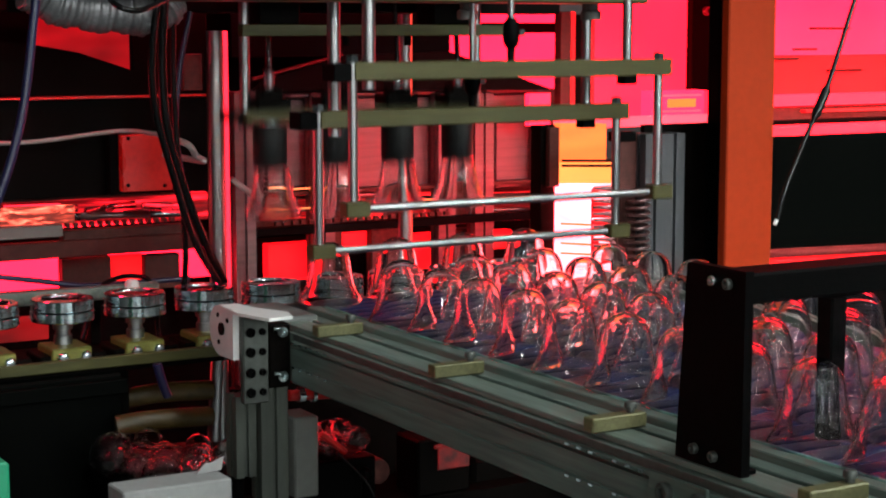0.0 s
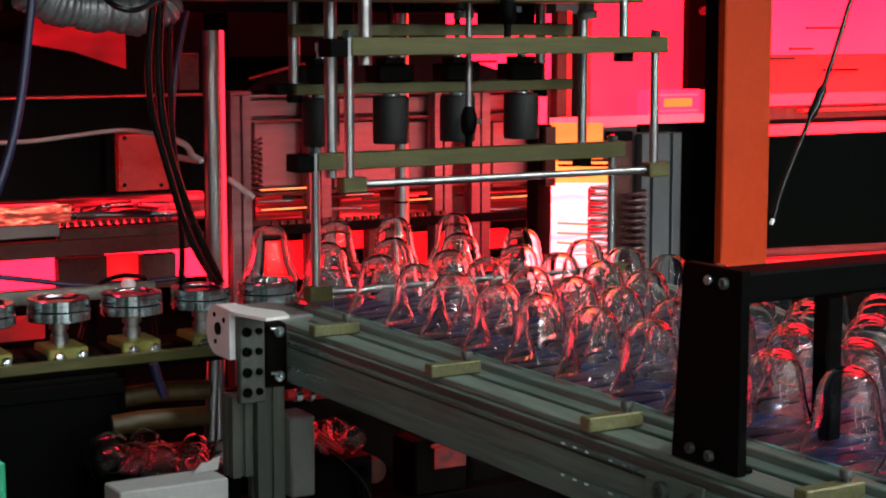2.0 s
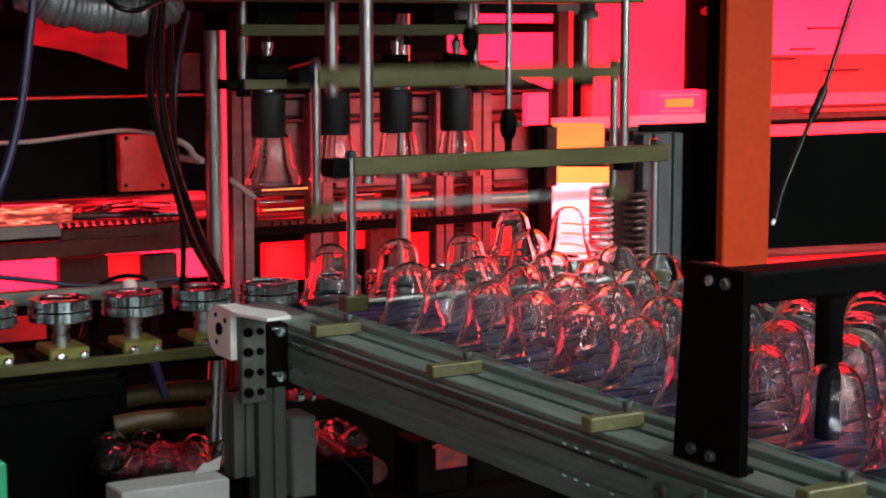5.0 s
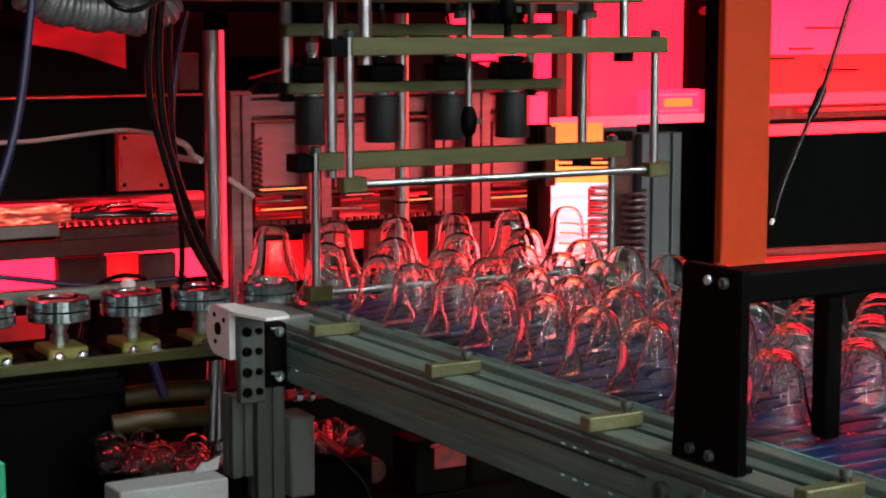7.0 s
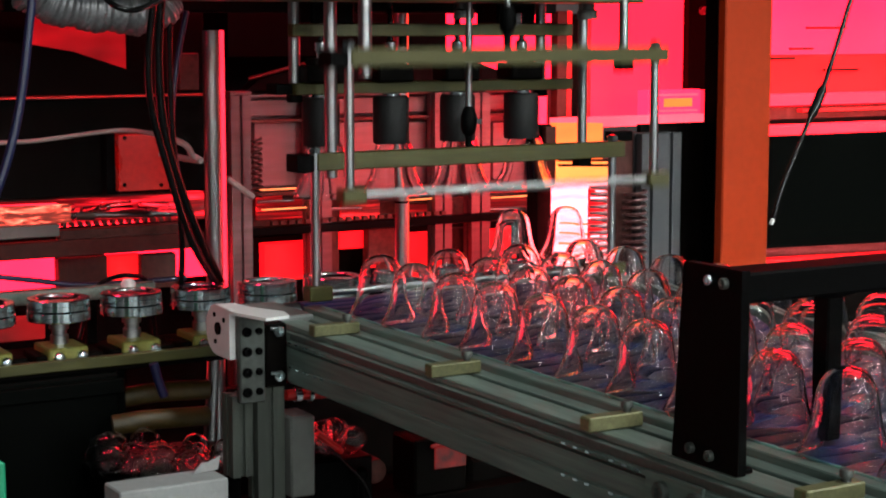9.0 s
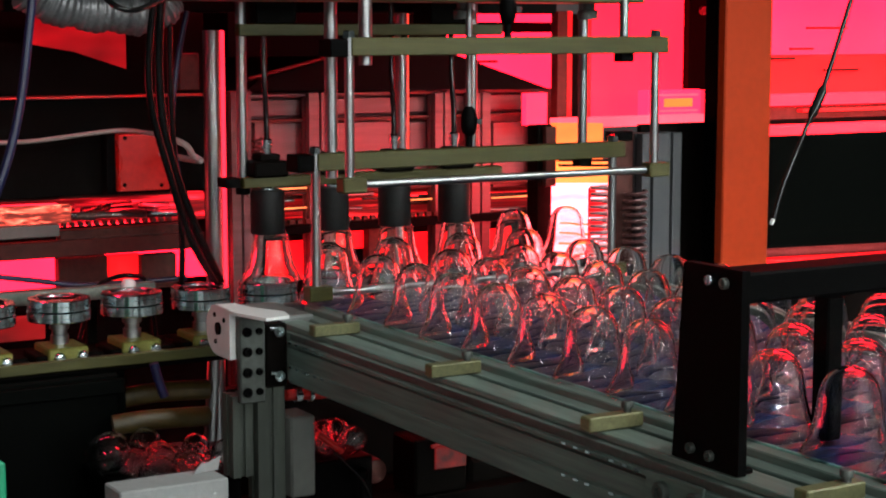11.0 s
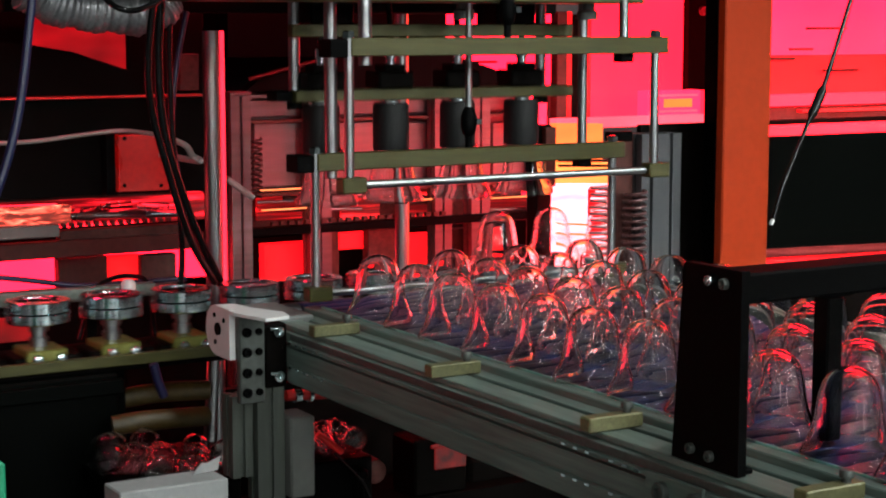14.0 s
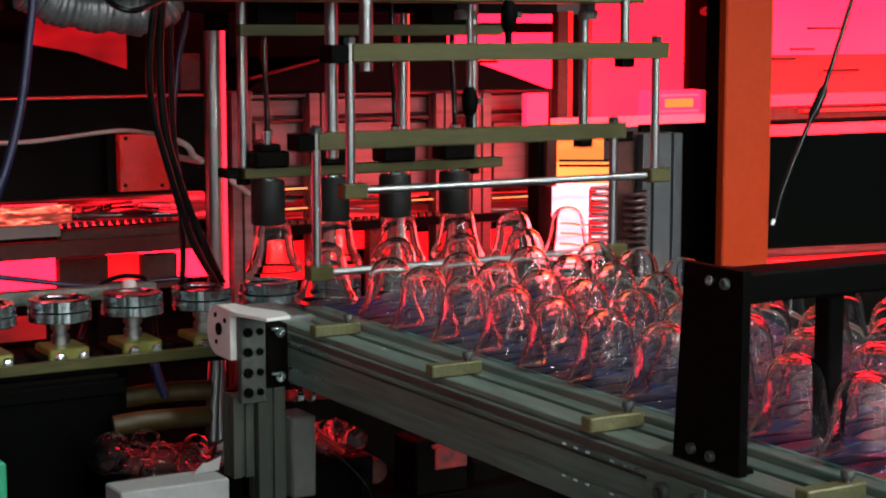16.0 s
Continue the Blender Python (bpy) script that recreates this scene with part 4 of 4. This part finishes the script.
    part("cord", hose([(2.21, 2.300, 6.2), (2.2465, 2.300, 5.3536), (2.3012, 2.300, 4.0981), (2.3011, 2.300, 2.8312), (2.2644, 2.300, 1.6058), (2.1934, 2.300, 1.4263), (2.1522, 2.300, 1.3173), (2.1243, 2.300, 1.2482), (2.0873, 2.300, 1.1796), (2.0385, 2.300, 1.0823), (2.0185, 2.300, 1.0217)], lambda s: .0042 + (.0045 if .69 < s < .765 else 0), 10, 8), CABLE, w, smooth=True)
    part("tip", rod((2.0166, 2.298, 1.0260), (2.0118, 2.298, 1.0163), .0035), WHITE, w, "white tip", smooth=True)


right_background()


def add_glow_row(x0, x1, y, hot, label):
    """An unseen row added for pink bands in the glasses: dark posts, glowing openings."""
    f = thing("unseen_glow_row", label, "furnace", ((x0 + x1) / 2, y, 0))
    part("base", box(x0, x1, y, y + .25, 0, .90, .004), DARK, f)
    part("roof_beam", box(x0, x1, y, y + .25, 1.46, 1.50, .004), DARK, f)
    n = max(1, round((x1 - x0) / .85))
    w = (x1 - x0) / n
    for k in range(n):
        a = x0 + w * k
        part("post", box(a, a + .10, y, y + .08, .90, 1.46, .003), DARK, f)
        part("hood", box(a + .101, a + w - .001, y, y + .08, 1.091, 1.459, .002), DARK, f)
        part("opening", box(a + .101, a + w - .001, y + .06, y + .09, .902, 1.09, .002), hot, f, "glowing panel added for reflections")


add_glow_row(-1.3, .40, 3.62, HOTPINK, "unseen row of glowing panels added for pink reflections")


def under_conveyor():
    u = thing("machine_base", "dark red-lit machine base under the conveyor", "machine", (1.5936, 2.900, 0.5334))
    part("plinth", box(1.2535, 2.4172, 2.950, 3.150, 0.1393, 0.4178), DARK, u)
    # red light on the box is put in as a glowing patch and rod
    glowbox = part("red_lit_box", box(1.668, 1.790, 2.955, 3.05, .418, .534, .004), DARK, u, "dark steel box with glowing patches for its red light")
    part("red_patch", box(1.712, 1.786, 2.9505, 2.9545, .470, .524, .002), DIMPATCH, glowbox, "patch glowing dull red")
    part("red_glint_rod", rod((1.700, 2.945, .520), (1.775, 2.945, .528), .004), DIMPATCH, glowbox, smooth=True)
    part("housing", lathe([(.020, 0), (.038, .006), (.042, .02), (.042, .09), (.03, .10)], (1.45, 2.90, .495), "y", 24), RUST, u, "round browned housing", smooth=True)
    part("housing", lathe([(.012, 0), (.024, .005), (.026, .02), (.026, .09), (.02, .10)], (1.551, 2.90, .498), "y", 24), RUST, u, "round browned housing", smooth=True)
    part("housing", box(1.8228, 2.0647, 3.000, 3.100, 0.4065, 0.4678, 0.01), DARK, u)
    heap = part("cullet_tray", box(1.37, 1.50, 2.82, 2.94, .4178, .556, .003), BLACK, u)
    rng = random.Random(17)
    for k in range(12):
        x, y, z = 1.385 + .0085 * k, 2.835 + rng.uniform(0, .08), .585 - .001 * k + rng.uniform(-.018, .018)
        ring = lathe([(.018, -.02), (.023, 0), (.020, .016), (.009, .025), (.0085, .0242), (.0192, .0154), (.022, 0), (.017, -.02)], (0, 0, 0), "z", 20, closed=True)
        bmesh.ops.transform(ring, matrix=pose(x, y, z, rng.uniform(-70, 70), rng.uniform(-70, 70), 0), verts=ring.verts)
        part("glass_scrap", ring, GLASS, heap, "broken clear glass", smooth=True)
    # glowing rods for the red streaks of light in the glass scraps
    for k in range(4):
        part("red_streak", rod((1.40 + .016 * k, 2.925, .606 - .004 * k), (1.425 + .016 * k, 2.925, .575 - .006 * k), .0025, 8), DIMRED, heap, smooth=True)
    part("red_pipe", rod((1.2876, 2.750, 0.7075), (1.3833, 2.750, 0.7023), .010), REDLIT, u, smooth=True)
    part("pipe_collar", rod((1.3019, 2.745, 0.7069), (1.3153, 2.745, 0.7065), .013), ZINC, u, smooth=True)
    part("pipe_collar", rod((1.3298, 2.745, 0.7049), (1.3377, 2.745, 0.7040), .013), ZINC, u, smooth=True)
    part("knob_stem", rod((1.4661, 2.80, .4178), (1.4661, 2.80, .52), .005, 10), BLACK, u, smooth=True)
    part("lever", rod((1.3752, 2.800, 0.6166), (1.4250, 2.800, 0.5762), .006), REDLIT, u, smooth=True)
    part("knob", lathe([(.004, -.012), (.012, -.006), (.012, .006), (.004, .012)], (1.4661, 2.800, 0.5299), "z", 14), BLACK, u, smooth=True)
    part("wire", hose([(1.3974, 2.780, 0.5841), (1.4556, 2.780, 0.5229), (1.4791, 2.780, 0.4764)], .003), CABLE, u, smooth=True)
    part("back", box(1.3603, 2.7447, 3.250, 3.280, 0.2768, 0.6153), DARK, u)
    part("chute", rod((1.2381, 2.950, 0.7829), (1.2255, 2.950, 0.5908), .012), STEEL, u, smooth=True)


under_conveyor()

# ---- what moves ----
STARTS = [0, 5.24, 10.50, 15.83]


def motions():
    gates = {gate_a: [], gate_b: []}
    a_up, b_up = 1.117, 1.117
    for k, s in enumerate(STARTS):
        # gate A rises, later falls; gate B the other way
        for t, z in ((-.25, .933), (-.15, .975), (-.05, 1.043), (0, 1.080), (.07, 1.097), (.15, 1.107), (.32, 1.117), (3.72, 1.117), (3.80, 1.070), (3.92, 1.000), (4.0, .952), (4.10, .933)):
            gates[gate_a].append((s + t, z))
        for t, z in ((-.30, 1.117), (-.21, 1.040), (0, 1.0005), (.15, .969), (.30, .944), (.44, .932), (4.02, .932), (4.12, .985), (4.32, 1.095), (4.42, 1.117)):
            gates[gate_b].append((s + t, z))
    for g, rows in gates.items():
        walk(g, [(t, pose(1.515, g.location.y, z)) for t, z in clipped(rows)])
    slide, heads = [], []
    DY, DX, DOWN = CHUCK_Y - PICK_Y, CHUCK_X - FILE_X + .008, -.177
    for s in STARTS:
        slide += [(s - .62, 0), (s - .45, .45), (s - .22, 1), (s + 1.56, 1), (s + 1.70, .45), (s + 1.84, 0)]
    for s in STARTS:
        heads += [(s - .12, 0), (s - .03, .17), (s, .32), (s + .07, .74), (s + .17, .90), (s + .30, 1), (s + .98, 1), (s + 1.10, .6), (s + 1.24, .16), (s + 1.37, 0),
                  (s + 2.0, 0), (s + 2.10, .5), (s + 2.24, 1), (s + 3.20, 1), (s + 3.30, .80), (s + 3.40, .36), (s + 3.50, .06), (s + 3.60, 0)]
    slide, heads = clipped(slide), clipped(heads)
    walk(the_carriage, [(t, pose(1.5 + DX * f, PICK_Y + DY * f, 1.342)) for t, f in slide])
    times = sorted({round(t, 3) for t, _ in slide + heads})
    both = [(t, at(slide, t), at(heads, t)) for t in times]
    walk(the_heads, [(t, pose(1.5 + DX * f, PICK_Y + DY * f, 1.16 + DOWN * d)) for t, f, d in both])
    chain = []
    for k, s in enumerate(STARTS[:3]):
        chain += [(s + 2.86, 4 * k), (s + 3.02, 4 * k + .55), (s + 3.40, 4 * k + 3.25), (s + 3.50, 4 * k + 3.72), (s + 3.64, 4 * k + 4)]
    chain = clipped(chain)
    for k, c in CHUCKS:
        walk(c, [(t, pose(CHUCK_X + PITCH * (k + f), CHUCK_Y, .7925)) for t, f in chain])
    rng = random.Random(3)
    for i, j, ob in GLASSES:
        jx, jy, spin = rng.uniform(-.003, .003), rng.uniform(-.004, .004), rng.uniform(0, 60)
        x = FILE_X + FILE * j
        rows = []
        lift, place = None, None
        # queueing on the belt
        for k in range(4):
            q, s = i - k, STARTS[k]
            if q < 1:
                break
            now = PICK_Y if q == 1 else HOLD_Y - ROW * (q - 2)
            late = .14 if i >= 12 and j == 0 and k == 1 else 0
            before = HOLD_Y - ROW * (q - 1)
            if q == 1:
                rows += [(s - 1.08, before), (s - .85, before + (now - before) * .25), (s - .37, before + (now - before) * .75), (s - .14, now)]
            else:
                step = .0245
                rows += [(s - 1.08, before), (s - .96, before + step), (s - .16, before + step), (s + .08, before + step + (now - late - before - step) * .5), (s + .32, now - late)]
                if late:
                    rows += [(s + 1.95, now - late), (s + 2.60, now)]
        rows = [(t, (x + jx, y + jy, BELT_Z + .001)) for t, y in rows]
        k = i - 1                      # the cycle that lifts it
        if k < 3:
            if k >= 0:
                s = STARTS[k]
                nxt = STARTS[k + 1]
                rows.append((s + 3.20, (x + jx, PICK_Y + jy, BELT_Z + .001)))
                a, b = s + 3.20, nxt + .30
                rows += [(t, (x + jx + DX * f, PICK_Y + jy + DY * f, BELT_Z + .001 - DOWN * (1 - d))) for t, f, d in both if a < t <= b]
                c0 = k + 1
            else:
                b = STARTS[0] + .30
                rows += [(t, (x + jx + DX * f, PICK_Y + jy + DY * f, BELT_Z + .001 - DOWN * (1 - d))) for t, f, d in both if t <= b]
                c0 = 0
            for t, f in chain:
                if t > b:
                    gone = f - at(chain, b)
                    rows.append((t, (x + jx + DX + PITCH * gone, PICK_Y + jy + DY, BELT_Z + .001)))
        rows = clipped3(rows)
        walk(ob, [(t, pose(*p, 0, 0, spin)) for t, p in rows])


def at(rows, t):
    """The value at t, straight between rows."""
    if t <= rows[0][0]:
        return rows[0][1]
    for (t0, v0), (t1, v1) in zip(rows, rows[1:]):
        if t <= t1:
            return v0 + (v1 - v0) * (t - t0) / max(1e-6, t1 - t0)
    return rows[-1][1]


def clipped(rows):
    """The rows inside the clip, with one at its start and one at its end."""
    rows = sorted(rows)
    return [(0, at(rows, 0))] + [(t, v) for t, v in rows if .02 < t < 15.98] + [(16.0, at(rows, 16.0))]


def clipped3(rows):
    axes = [clipped([(t, p[a]) for t, p in sorted(rows)]) for a in range(3)]
    return [(x[0], (x[1], y[1], z[1])) for x, y, z in zip(*axes)]


motions()
